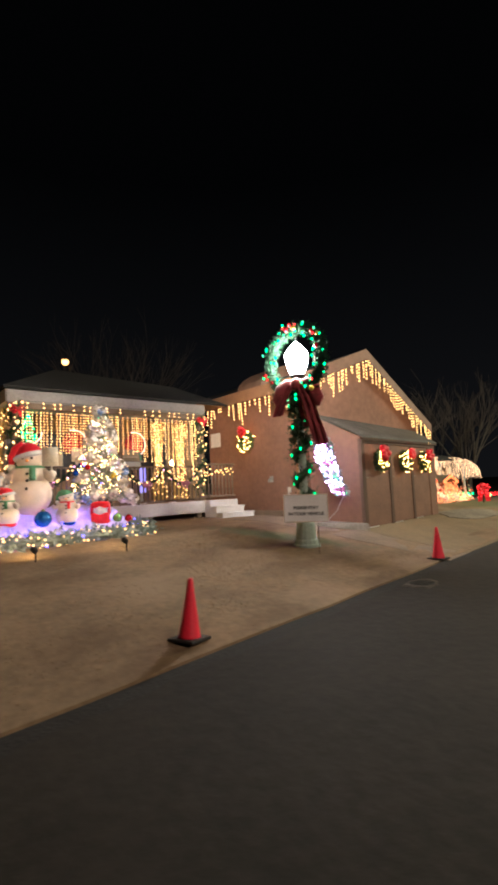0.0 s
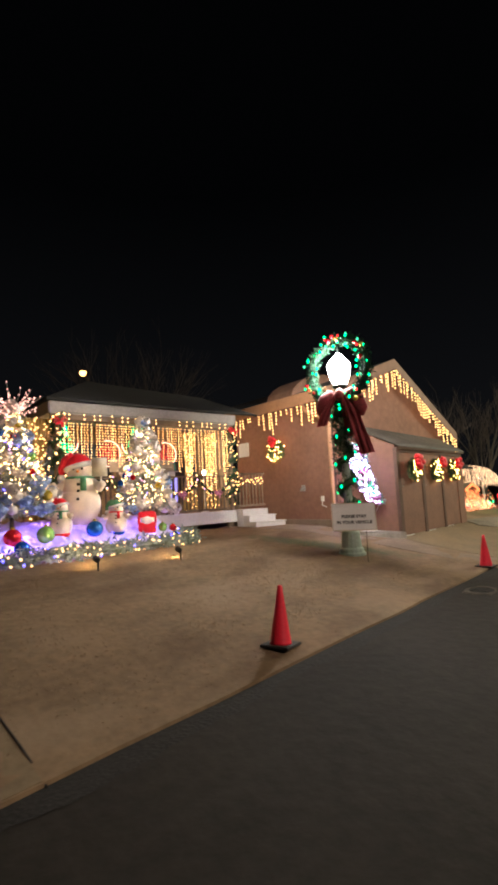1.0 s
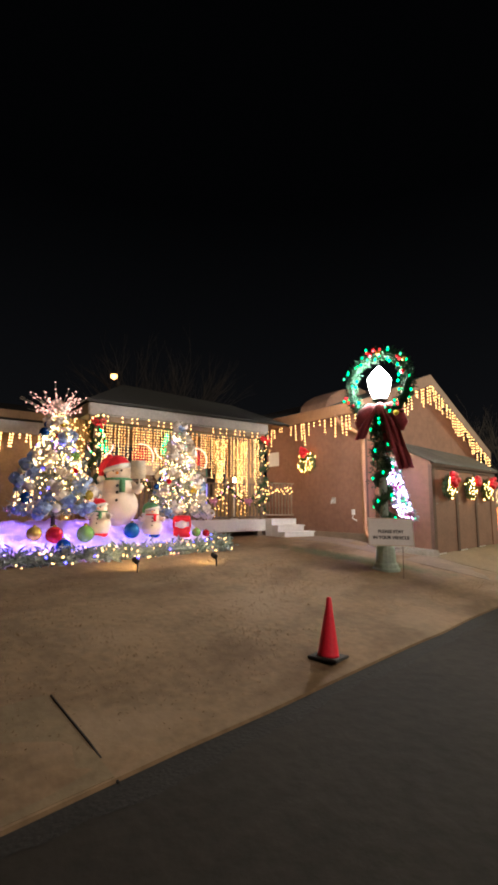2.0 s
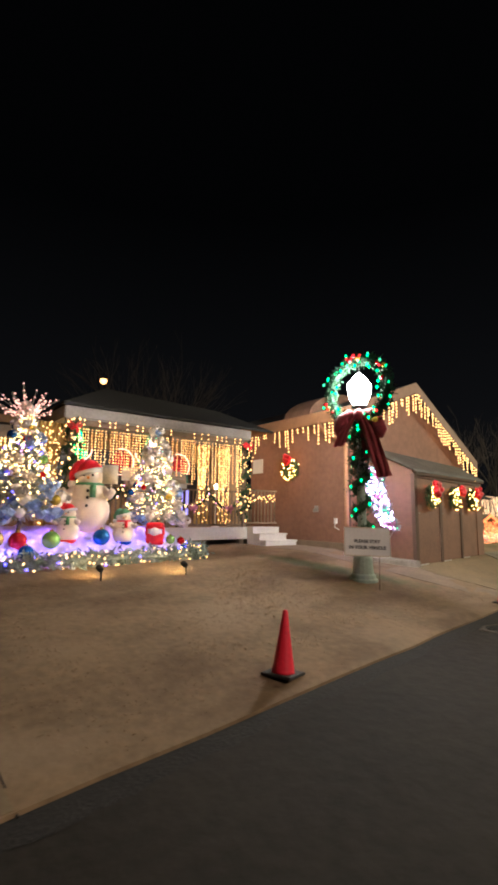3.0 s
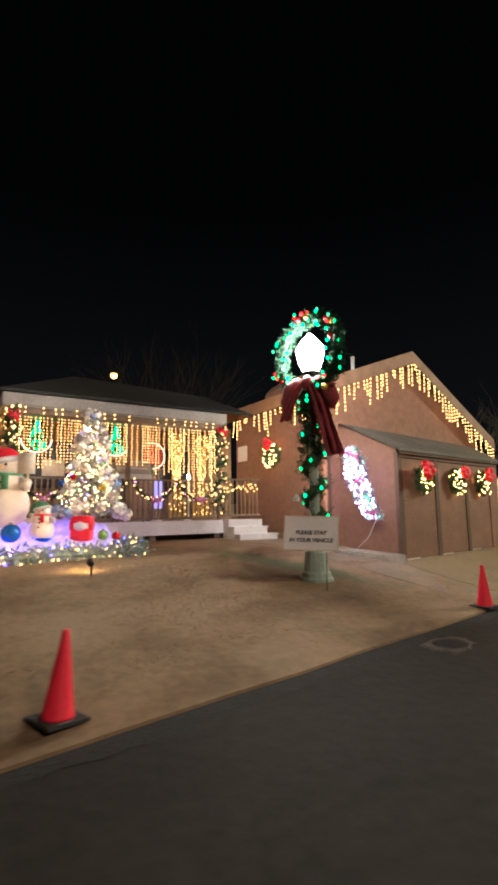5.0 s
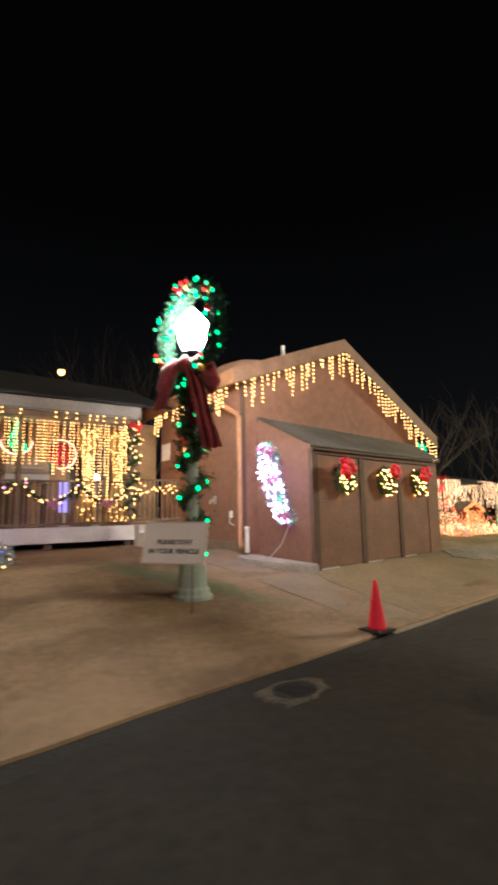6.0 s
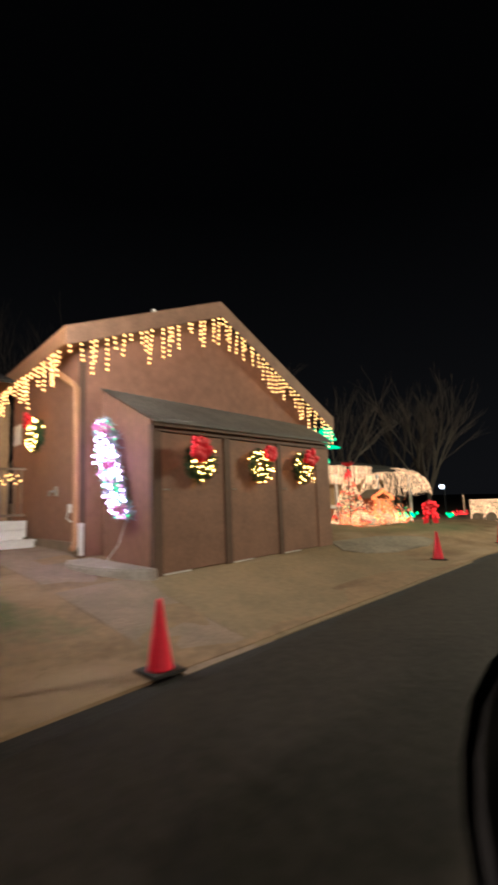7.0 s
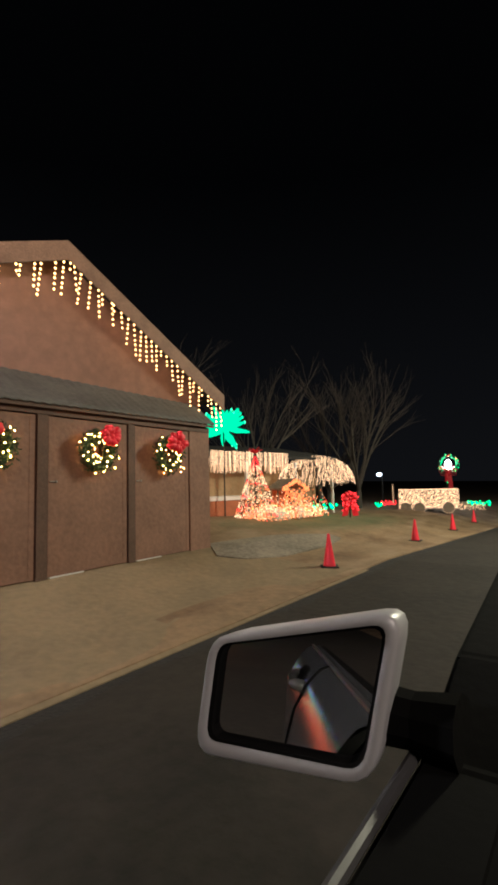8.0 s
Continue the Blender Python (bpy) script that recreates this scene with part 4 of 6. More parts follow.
gate_net = thing("gate_lights", pose(-2.0, PY + 0.05, 2.8), "loose warm string lights draped over the gate", "string lights")
wire = [(0.06 * k, 0, -0.05 - 0.28 * abs(math.sin(k * 1.1)) - 0.12 * rng.random()) for k in range(22)]
part("wire", Soup().tube(wire, 0.006, 4), WIRE, gate_net)
part("light_net", Soup().dots([Vector(p) + Vector((rng.uniform(-0.04, 0.04), -0.02, rng.uniform(-0.1, 0.06))) for p in string_of(wire, 0.17)], 0.024), G_WARM, gate_net, kind="stuff")

for x, n, seed, bx, bz, size in ((1.13, 40, 41, -0.24, 0.75, 0.62), (3.03, 46, 42, 0.06, 0.9, 0.5), (4.8, 38, 43, 0.0, 0.85, 0.52)):
    wreath("door_wreath", SHED @ pose(x, -0.13, 2.52), 0.27, 0.15, "evergreen wreath with warm lights and red bow on a shed door", "door wreaths", [(G_WREATH, n)], seed, size, tufts=900, bulb_r=0.0105, bow_at=(bx, -0.16, bz))
wreath("wall_wreath", pose(-0.62, 4.82, 3.58, 0, 0, -90), 0.30, 0.16, "evergreen wreath with warm lights and red bow on the side wall", "door wreaths", [(G_WREATH, 44)], 44, 0.50, tufts=900, bulb_r=0.0135, bow_at=(0.04, -0.14, 1.15))


def build_spray():
    """Teardrop spray of pink and white lights on the shed's side wall."""
    m = SHED @ pose(-0.07, 0, 0, 0, 0, -90)
    ob = thing("light_spray", m, "teardrop evergreen spray covered in white and pink lights", "light spray")
    rng = random.Random(51)

    def spot():
        t = rng.random()
        c = -1.30 + 0.16 * t + 0.50 * t ** 2.2
        w = 0.34 * math.sqrt(min(1, t / 0.14)) * (1 - 0.55 * max(0, t - 0.45))
        return (c + rng.uniform(-1, 1) * w, -rng.uniform(0.0, 0.12), 3.44 - 1.94 * t)
    s = Soup().tufts([spot() for _ in range(1500)], 0.12, 0.018, rng, 0)
    s.tube([(-1.35, 0, 3.3), (-1.1, 0, 2.4), (-0.62, 0, 1.55)], 0.03, 5)
    part("greenery", s, FROSTED, ob)
    for material, n, r in ((G_SPRAY, 120, 0.021), (G_PINK, 70, 0.026), (G_MINT, 80, 0.026)):
        part("light_net", Soup().dots([Vector(spot()) + Vector((0, -0.06, 0)) for _ in range(n)], r), material, ob, kind="stuff")
    for x, z in ((-1.36, 3.28), (-1.15, 3.2), (-1.05, 2.5), (-0.68, 1.66)):
        add_bow(ob, 0.3, mat_pink, (x, -0.14, z), 0.5, label="pink ribbon bow")
    part("cable", Soup().tube([(-0.62, -0.02, 1.5), (-0.9, -0.02, 1.0), (-1.3, -0.03, 0.66)], 0.008, 4), WHITE, ob)


mat_pink = mat("pink_ribbon", (0.62, 0.22, 0.40), 0.6, 0.15, 4.0, 0.1)
build_spray()

# ---------------------------------------------------------------- porch lights
def build_curtain(x0, x1, bottom, seed, label, mats):
    rng = random.Random(seed)
    ob = thing("curtain_lights", pose(x0, PY + 0.02, FAS_B - 0.22), label, "string lights", "porch curtain lights")
    part("wire", Soup().tube([(0, 0, 0), (x1 - x0, 0, 0)], 0.006, 4), WIRE, ob)
    x, i = 0.04, 0
    while x < x1 - x0:
        n = int((FAS_B - 0.3 - bottom(x0 + x) + rng.uniform(-0.12, 0.06)) / 0.085)
        pts = [(x + rng.uniform(-0.012, 0.012), rng.uniform(-0.012, 0.012), -0.05 - 0.085 * k) for k in range(n)]
        part("light_strand", Soup().dots(pts, 0.0185), mats[i % len(mats)], ob, kind="stuff")
        x += rng.choice((0.07, 0.09, 0.12, 0.17))
        i += 1
    return ob


AMBERCLOTH = mat("amber_sheer_cloth", (0.45, 0.31, 0.11), 0.8, 0.1, 3.0, 0.1)
G_AMBER = glow("amber_bulb", (1.0, 0.44, 0.12), 4.5)
build_curtain(-8.35, -4.55, lambda x: 2.95 if x > -7.4 else 2.85, 61, "long curtain of warm string lights on the porch front", [G_WARM, G_AMBER, G_AMBER, G_CREAM, G_AMBER])
build_curtain(-4.5, -2.4, lambda x: 1.95 if x > -3.6 and int(x * 9) % 2 == 0 else 2.75, 62, "long curtain of warm string lights on the porch front", [G_WARM, G_AMBER, G_CREAM, G_WARM])
icicle_lights([(-8.45, PY - 0.05, FAS_B + 0.04), (-2.25, PY - 0.05, FAS_B + 0.04)], 63, "pairs of warm bulbs along the porch fascia", step=0.30, longest=2, gap=0.13, r=0.021)


def build_drape(x, y, half, count, seed):
    """A gathered sheer panel with a dense net of bulbs."""
    rng = random.Random(seed)
    ob = thing("light_drape", pose(x, y, DECK), "gathered sheer drape with dense warm lights", "curtain", "porch drapes")
    v, n, k = [], 28, 12
    for j in range(k + 1):
        t = j / k
        w = half - 0.57 * half * math.sin(math.pi * min(1, t * 1.05)) ** 2
        for i in range(n + 1):
            a = i / n - 0.5
            v.append((a * 2 * w, 0.05 * math.sin(i * 1.7), 3.0 * (1 - t) + 0.05))
    s = Soup().add(v, [(j * (n + 1) + i, j * (n + 1) + i + 1, (j + 1) * (n + 1) + i + 1, (j + 1) * (n + 1) + i) for j in range(k) for i in range(n)])
    part("cloth", s, AMBERCLOTH, ob, "pale sheer cloth", smooth=True)
    pts = []
    for _ in range(count):
        t = rng.random()
        w = half - 0.57 * half * math.sin(math.pi * min(1, t * 1.05)) ** 2
        pts.append((rng.uniform(-w, w), -0.07, 3.0 * (1 - t) + 0.05))
    part("light_net", Soup().dots(pts, 0.019), G_WARM, ob, kind="stuff")


WREATHGREEN.node_tree.nodes["Principled BSDF"].inputs["Specular IOR Level"].default_value = 0.1
build_drape(-3.12, 7.1, 0.34, 130, 71)
build_drape(-2.15, 7.1, 0.36, 130, 72)
build_drape(-9.0, PY + 0.28, 0.42, 110, 73)
icicle_lights([(-8.66, PY + 0.1, FAS_B - 0.1), (-8.66, 7.6, FAS_B - 0.1)], 74, "long warm light strands on the porch end", step=0.16, longest=9, gap=0.085, r=0.021)

icicle_lights([(-12.8, 7.3, 4.1), (-9.3, 7.3, 4.1)], 75, "long warm light strands along the lower roof edge", step=0.17, longest=9, gap=0.09, r=0.025)

zt = 2.66
for i, (a, b, sag) in enumerate(((-5.2, -3.75, 0.55), (-3.75, -2.25, 0.55), (-8.4, -6.9, 0.5), (-6.9, -5.4, 0.5))):
    g = garland("rail_garland", swag((a, PY + 0.02, zt), (b, PY + 0.02, zt - 0.02), sag), 0.10, "evergreen swag with small lights along the porch rail", 81 + i, [(G_CREAM, 0.10), (G_PINK, 0.4)], 150)
    add_bow(g, 0.3, mat_pink, ((b - a) / 2, -0.12, -sag - 0.02), 0.6, label="pink ribbon bow")
for i, x in enumerate((-8.5, -2.2)):
    path = [(x + 0.14 * math.cos(k * 0.7), PY + 0.10 + 0.14 * math.sin(k * 0.7), DECK + 0.35 + k * 0.062) for k in range(45)]
    g = garland("post_garland", path, 0.18, "evergreen rope with warm lights wound round a porch post", 91 + i, [(G_WARM, 0.10), (G_CREAM, 0.2)], 90, NEEDLE, 0.027)
    add_bow(g, 0.4, BOWRED, (-0.13, -0.2, 2.6), 0.5, label="red ribbon bow")


# ---------------------------------------------------------------- things on the porch
def build_porch_things():
    g = thing("barbecue_grill", pose(-5.05, 6.1, DECK), "wide silver and grey barbecue grill on the porch", "grill")
    part("hood", Soup().slab([(-0.55, -0.3, 1.50), (0.55, -0.3, 1.50), (0.55, -0.24, 1.78), (0.42, -0.1, 1.90), (-0.42, -0.1, 1.90), (-0.55, -0.24, 1.78)], (0, 0.5, 0)), FASCIA, g, "silver-grey curved hood", bevel=0.02)
    part("end_cap", Soup().slab([(0.553, -0.3, 1.5), (0.553, 0.2, 1.5), (0.553, 0.2, 1.8), (0.553, -0.24, 1.8)], (0.06, 0, 0)), TEAL, g, "teal end cap", bevel=0.01)
    part("firebox", Soup().box(-0.56, -0.32, 1.22, 0.56, 0.25, 1.47), SILVER, g, "grey metal body", bevel=0.02)
    part("shelf", Soup().box(-0.8, -0.34, 1.475, 0.8, 0.22, 1.495), FASCIA, g, bevel=0.005)
    part("hood_handle", Soup().tube([(-0.4, -0.29, 1.62), (-0.4, -0.37, 1.62), (0.4, -0.37, 1.62), (0.4, -0.29, 1.62)], 0.015, 6), SILVER, g)
    for x in (-0.5, 0.46):
        for y in (-0.28, 0.18):
            part("leg", Soup().box(x, y, 0, x + 0.04, y + 0.04, 1.22), LAMPBLACK, g)
    for x, z, w, h in ((-6.5, 3.12, 0.55, 0.42), (-7.35, 3.0, 0.6, 0.46)):
        b = thing("wooden_board", pose(x, 5.95, DECK), "pale wooden display board on an upright", "sign", "porch boards")
        part("panel", Soup().box(-w / 2, -0.012, z - DECK - h / 2, w / 2, 0.012, z - DECK + h / 2), CREAM, b, bevel=0.006)
        part("upright", Soup().box(-0.03, 0.014, 0, 0.03, 0.05, z - DECK + h / 2 - 0.05), RAILWOOD, b)
    # stand-in glow panels, two of each, for lights that shift like window reflections
    rng = random.Random(5)
    spots = [(rng.uniform(-1, 1) * 0.36 * (0.5 - z), 0, z) for z in [rng.uniform(-0.45, 0.45) for _ in range(60)]]
    for x in (-7.6, -5.1):
        t = thing("tree_glow_panel", pose(x, 7.68, 4.16), "green glowing tree panel with a white arc, a stand-in", "light display", "window trees")
        part("tree_light_net", Soup().dots(spots, 0.03), G_GREEN, t, kind="stuff")
        part("arc", Soup().tube([(0.45 * math.cos(a), 0.02, -0.12 + 0.42 * math.sin(a)) for a in [math.pi * (1 + k / 12) for k in range(13)]], 0.016, 5), G_ROSE, t)
        part("backing", Soup().box(-0.3, 0.03, -0.5, 0.3, 0.05, 0.5), TRIM, t)
    for x in (-6.1, -3.8):
        t = thing("round_glow_panel", pose(x, 7.66, 3.68), "red round glow panel in a pale ring, a stand-in", "light display", "window rings")
        part("disc", Soup().lathe([(0.38, 0), (0.38, 0.03), (0.1, 0.032)], 24, pose(0, 0.03, 0, 90, 0, 0)), RIBBON, t)
        part("disc_light_net", Soup().dots([(r * math.cos(a), -0.02, r * math.sin(a)) for r in (0.1, 0.19, 0.28, 0.36) for a in [2 * math.pi * k / 13 + r * 9 for k in range(13)]], 0.014), G_RED, t, kind="stuff")
        part("ring", Soup().tube([(0.46 * math.cos(math.pi * (-0.55 + 1.15 * k / 28)), 0, 0.46 * math.sin(math.pi * (-0.55 + 1.15 * k / 28))) for k in range(29)], 0.013, 5), G_ROSE, t)
    # violet glow near the back wall, given the made-up shape of a lamp column
    c = thing("violet_glow_column", pose(-3.76, 7.2, DECK), "violet glow near the porch wall, built as a column", "lamp")
    part("foot", Soup().lathe([(0.17, 0), (0.17, 0.05), (0.05, 0.08), (0.05, 0.40), (0.13, 0.42)], 16), WHITE, c, "white foot")
    part("shade", Soup().lathe([(0.14, 0.421), (0.15, 0.46), (0.15, 1.30), (0.14, 1.34)], 16), G_COLUMN, c, "glowing violet shade", smooth=True)
    part("cap", Soup().lathe([(0.145, 1.341), (0.145, 1.37), (0.05, 1.39)], 16), WHITE, c)
    l = thing("porch_lantern", pose(-3.1, 6.1, DECK), "small white lit lantern on a stand", "lantern")
    part("stand", Soup().lathe([(0.14, 0), (0.14, 0.03), (0.03, 0.05), (0.03, 1.35), (0.1, 1.37)], 10), WHITE, l)
    part("light", Soup().lathe([(0.03, 1.38), (0.04, 1.43), (0.03, 1.49), (0.01, 1.53)], 8), G_PORCH, l, "glowing white lantern glass")


build_porch_things()


# ---------------------------------------------------------------- yard display
BED_A, BED_B = Vector((-11.6, 1.25, 0)), Vector((-6.1, 2.19, 0))


def bed_height(a, b):
    """Snow height over the ground; a along the front 0..1, b depth in metres."""
    return 0.14 + 0.34 * min(1, b / 1.0) + 0.107 * b + 0.07 * noise.noise((a * 16, b * 3.4, 2)) + 0.045 * noise.noise((a * 44, b * 9, 4))


def build_snow():
    ob = thing("snow_bed", pose(-8.7, 2.8, gz(-8.7, 2.8)), "low bed of white cotton snow lit violet", "snow display")
    o = Vector((-8.7, 2.8, gz(-8.7, 2.8)))
    n, k = 150, 44
    v = []
    d = (BED_B - BED_A)
    side = Vector((-d.y, d.x, 0)).normalized()
    for i in range(n + 1):
        a = i / n
        for j in range(k + 1):
            b = 2.6 * j / k
            edge = min(1.0, min(a, 1 - a) * 18, (k - j) / 5.0)
            p = BED_A + d * a + side * b
            v.append(Vector((p.x, p.y, gz(p.x, p.y) + bed_height(a, b) * edge + 0.01)) - o)
    s = Soup().add(v, [(i * (k + 1) + j, (i + 1) * (k + 1) + j, (i + 1) * (k + 1) + j + 1, i * (k + 1) + j + 1) for i in range(n) for j in range(k)])
    part("snow", s, SNOW, ob, "fluffy cotton snow", smooth=True)
    rng = random.Random(7)
    for material, cnt, r in ((G_PURPLE, 190, 0.016), (G_BLUE, 90, 0.017)):
        pts = []
        for _ in range(cnt):
            a, b = rng.uniform(0.03, 0.98), rng.uniform(0.1, 1.9 if material is G_PURPLE else 0.7)
            p = BED_A + d * a + side * b
            pts.append(Vector((p.x, p.y, gz(p.x, p.y) + bed_height(a, b) + (0.03 if material is G_BLUE else -0.075))) - o)
        part("snow_light_net", Soup().dots(pts, r), material, ob, kind="stuff")


build_snow()
edge = [BED_A + (BED_B - BED_A) * (i / 24) + Vector((0, -0.08 + 0.05 * math.sin(i * 1.3), 0)) for i in range(25)] + [Vector((-5.92, 2.65, 0)), Vector((-5.88, 3.25, 0)), Vector((-5.98, 3.85, 0))]
edge = [Vector((p.x, p.y, gz(p.x, p.y) + 0.13)) for p in edge]
garland("bed_garland", edge, 0.20, "frosted evergreen rope with warm lights edging the snow bed", 101, [(G_CREAM, 0.12), (G_WARM, 0.11), (G_BLUE, 0.6)], 260, FROSTED, 0.020)


def bed_z(x, y):
    d = BED_B - BED_A
    side = Vector((-d.y, d.x, 0)).normalized()
    q = Vector((x, y, 0)) - BED_A
    return gz(x, y) + bed_height(max(0, min(1, q.dot(d) / d.length_squared)), q.dot(side))


def build_tree(name, x, y, height, radius, label, seed, bulbs, balls, tufts=2200, z=None, pouffs=(), needles=NEEDLE):
    """A cone-shaped artificial tree in tiers with bulbs and ornaments."""
    rng = random.Random(seed)
    z = bed_z(x, y) - 0.03 if z is None else z
    ob = thing(name, pose(x, y, z), label, "christmas tree", "decorated trees")
    part("trunk", Soup().tube([(0, 0, 0), (0, 0, height * 0.97)], [0.05, 0.012], 8), BARK, ob)

    def spot(depth, lean=1.45):
        t = rng.random() ** lean
        tier = 1 - 0.22 * ((t * 7) % 1)
        r = radius * (1 - t) ** 0.85 * tier * (1 - depth * rng.random() ** 2) + 0.03
        a = rng.uniform(0, 2 * math.pi)
        return Vector((r * math.cos(a), r * math.sin(a), 0.12 * height + t * 0.86 * height))
    s = Soup()
    for _ in range(60):
        p = spot(0.0)
        s.tube([(0, 0, min(height * 0.95, p.z + 0.05)), p], [0.012, 0.004], 4)
    s.tufts([spot(0.8) for _ in range(tufts)], 0.17, 0.022, rng, -0.1)
    part("foliage", s, needles, ob, "needled branches", kind="stuff")
    for material, n in pouffs:
        for _ in range(n):
            c, size = spot(0.02), rng.uniform(0.12, 0.2)
            w = Soup()
            for _ in range(5):
                d = Vector((rng.uniform(-1, 1), rng.uniform(-1, 1), rng.uniform(-0.8, 1))).normalized()
                path = [c + d * size * (1 - math.cos(a)) * 0.6 + d.orthogonal() * size * 0.45 * math.sin(a) for a in [2 * math.pi * i / 8 for i in range(9)]]
                ribbon_band(w, path, size * 0.6, d.cross(d.orthogonal()), 0.004)
            part("mesh_ribbon", w, material, ob)
    for material, n, r in bulbs:
        part("light_net", Soup().dots([spot(0.12, 0.78) for _ in range(n)], r), material, ob, kind="stuff")
    for material, n, r in balls:
        for _ in range(n):
            part("ornament", Soup().ball(spot(0.05), r * rng.uniform(0.8, 1.2), 10), material, ob, smooth=True)
    return ob


t1 = build_tree("display_tree", -10.35, 2.75, 2.75, 0.95, "tall decorated tree with warm lights and blue ribbons", 111,
                [(G_TREE, 560, 0.0135), (G_WARM, 200, 0.016), (G_BLUE, 30, 0.02), (G_PINK, 40, 0.018)],
                [(BALL_BLUE, 5, 0.12), (BALL_GOLD, 6, 0.1), (BALL_GREEN, 5, 0.1), (BALL_RED, 3, 0.08), (WHITE, 4, 0.1)], pouffs=[(RIBBON_BLUE, 34), (PALE_MESH, 30)], needles=SILVERTREE)
rng = random.Random(77)
spray, tips = Soup(), []
for k in range(58):
    d = Vector((rng.uniform(-1, 1), rng.uniform(-1, 1), rng.uniform(0.25, 1.5))).normalized()
    n = rng.uniform(0.3, 0.95)
    base = Vector((0, 0, 2.45))
    spray.tube([base, base + d * n * 0.6, base + d * n + Vector((0, 0, -0.03))], [0.005, 0.004, 0.003], 4)
    tips += [base + d * n * rng.uniform(0.3, 1.0) + Vector((0, 0, rng.uniform(-0.04, 0.04))) for f in range(4)]
part("twig_topper", spray, CREAM, t1, "spray of pale twigs")
part("twig_light_net", Soup().dots(tips, 0.013), G_ROSE, t1, kind="stuff")
build_tree("display_tree", -6.95, 3.3, 2.78, 0.80, "slim decorated tree with white and coloured lights", 112,
           [(G_TREE, 520, 0.0135), (G_MINT, 60, 0.015), (G_PINK, 60, 0.015), (G_WHITE, 140, 0.016), (G_WARM, 120, 0.016), (G_BLUE, 20, 0.02), (G_RED, 10, 0.022)],
           [(BALL_GREEN, 4, 0.09), (BALL_GOLD, 5, 0.09), (BALL_RED, 4, 0.08), (BALL_BLUE, 3, 0.08)], pouffs=[(PALE_MESH, 44), (RIBBON_BLUE, 10)], needles=SILVERTREE)


def figure(name, m, pieces, label, category):
    """One mesh with several colours."""
    me = bpy.data.meshes.new(name)
    v, f, idx = [], [], []
    for k, (s, material) in enumerate(pieces):
        n = len(v)
        v += s.v
        f += [tuple(n + i for i in q) for q in s.f]
        idx += [k] * len(s.f)
        me.materials.append(material)
    me.from_pydata(v, [], f)
    me.polygons.foreach_set("material_index", idx)
    me.polygons.foreach_set("use_smooth", [True] * len(f))
    ob = new(name, me)
    ob.matrix_world = m
    return tagged(ob, label, category)


def snowman_pieces(h, hat, scarf, boots=None, paddle=False):
    r = h * 0.30
    body = Soup().ball((0, 0, r * 0.95), r, 18, 0.98).ball((0, 0, h * 0.50), r * 0.82, 18, 0.95)
    head = Soup().ball((0, 0, h * 0.74), r * 0.62, 16, 0.95)
    for side in (-1, 1):
        body.tube([(side * r * 0.6, -r * 0.1, h * 0.58), (side * r * 1.0, -r * 0.35, h * 0.50), (side * r * 1.15, -r * 0.6, h * 0.56)], [r * 0.22, r * 0.2, r * 0.17], 10)
    cap = Soup().lathe([(r * 0.62, h * 0.80), (r * 0.66, h * 0.83), (r * 0.60, h * 0.87), (r * 0.42, h * 0.95), (r * 0.15, h * 1.0)], 16)
    tip = Soup().ball((-r * 0.92, 0, h * 0.72), r * 0.2, 10)
    cap.tube([(-r * 0.1, 0, h * 0.96), (-r * 0.5, 0, h * 0.93), (-r * 0.8, 0, h * 0.84), (-r * 0.9, 0, h * 0.76)], [r * 0.3, r * 0.28, r * 0.2, r * 0.1], 10)
    brim = Soup().lathe([(r * 0.58, h * 0.78), (r * 0.72, h * 0.79), (r * 0.74, h * 0.83), (r * 0.60, h * 0.86)], 16)
    lean = pose(0, 0, h * 0.78, 0, -14, 0) @ pose(0, 0, -h * 0.78)
    for piece in (cap, tip, brim):
        piece.v = [tuple(lean @ Vector(p)) for p in piece.v]
    sc = Soup().lathe([(r * 0.55, h * 0.615), (r * 0.66, h * 0.63), (r * 0.66, h * 0.665), (r * 0.52, h * 0.68)], 16)
    sc.box(r * 0.15, -r * 0.86, h * 0.47, r * 0.42, -r * 0.74, h * 0.64)
    dark = Soup()
    for z in (0.36, 0.47, 0.56):
        dark.ball((0.05 * r, -r * (0.80 if z > 0.4 else 0.93), h * z), r * 0.075, 8)
    for x in (-0.2, 0.2):
        dark.ball((x * r, -r * 0.57, h * 0.775), r * 0.06, 8)
    nose = Soup().tube([(0, -r * 0.58, h * 0.74), (0.03, -r * 0.95, h * 0.73)], [r * 0.08, r * 0.015], 8)
    extra = []
    if boots:
        extra.append((Soup().lathe([(r * 0.55, 0), (r * 0.72, h * 0.04), (r * 0.78, h * 0.09), (r * 0.6, h * 0.13)], 16), boots))
    if paddle:
        extra.append((Soup().box(r * 0.62, -r * 0.42, h * 0.66, r * 1.35, -r * 0.36, h * 0.92).tube([(r * 1.05, -r * 0.35, h * 0.5), (r * 1.05, -r * 0.35, h * 0.7)], 0.02, 6), CREAM))
    return extra + [(body, IVORY), (head, IVORY), (cap, hat), (tip, WHITE), (brim, WHITE), (sc, scarf), (dark, RUBBER), (nose, ORANGE_FELT)]


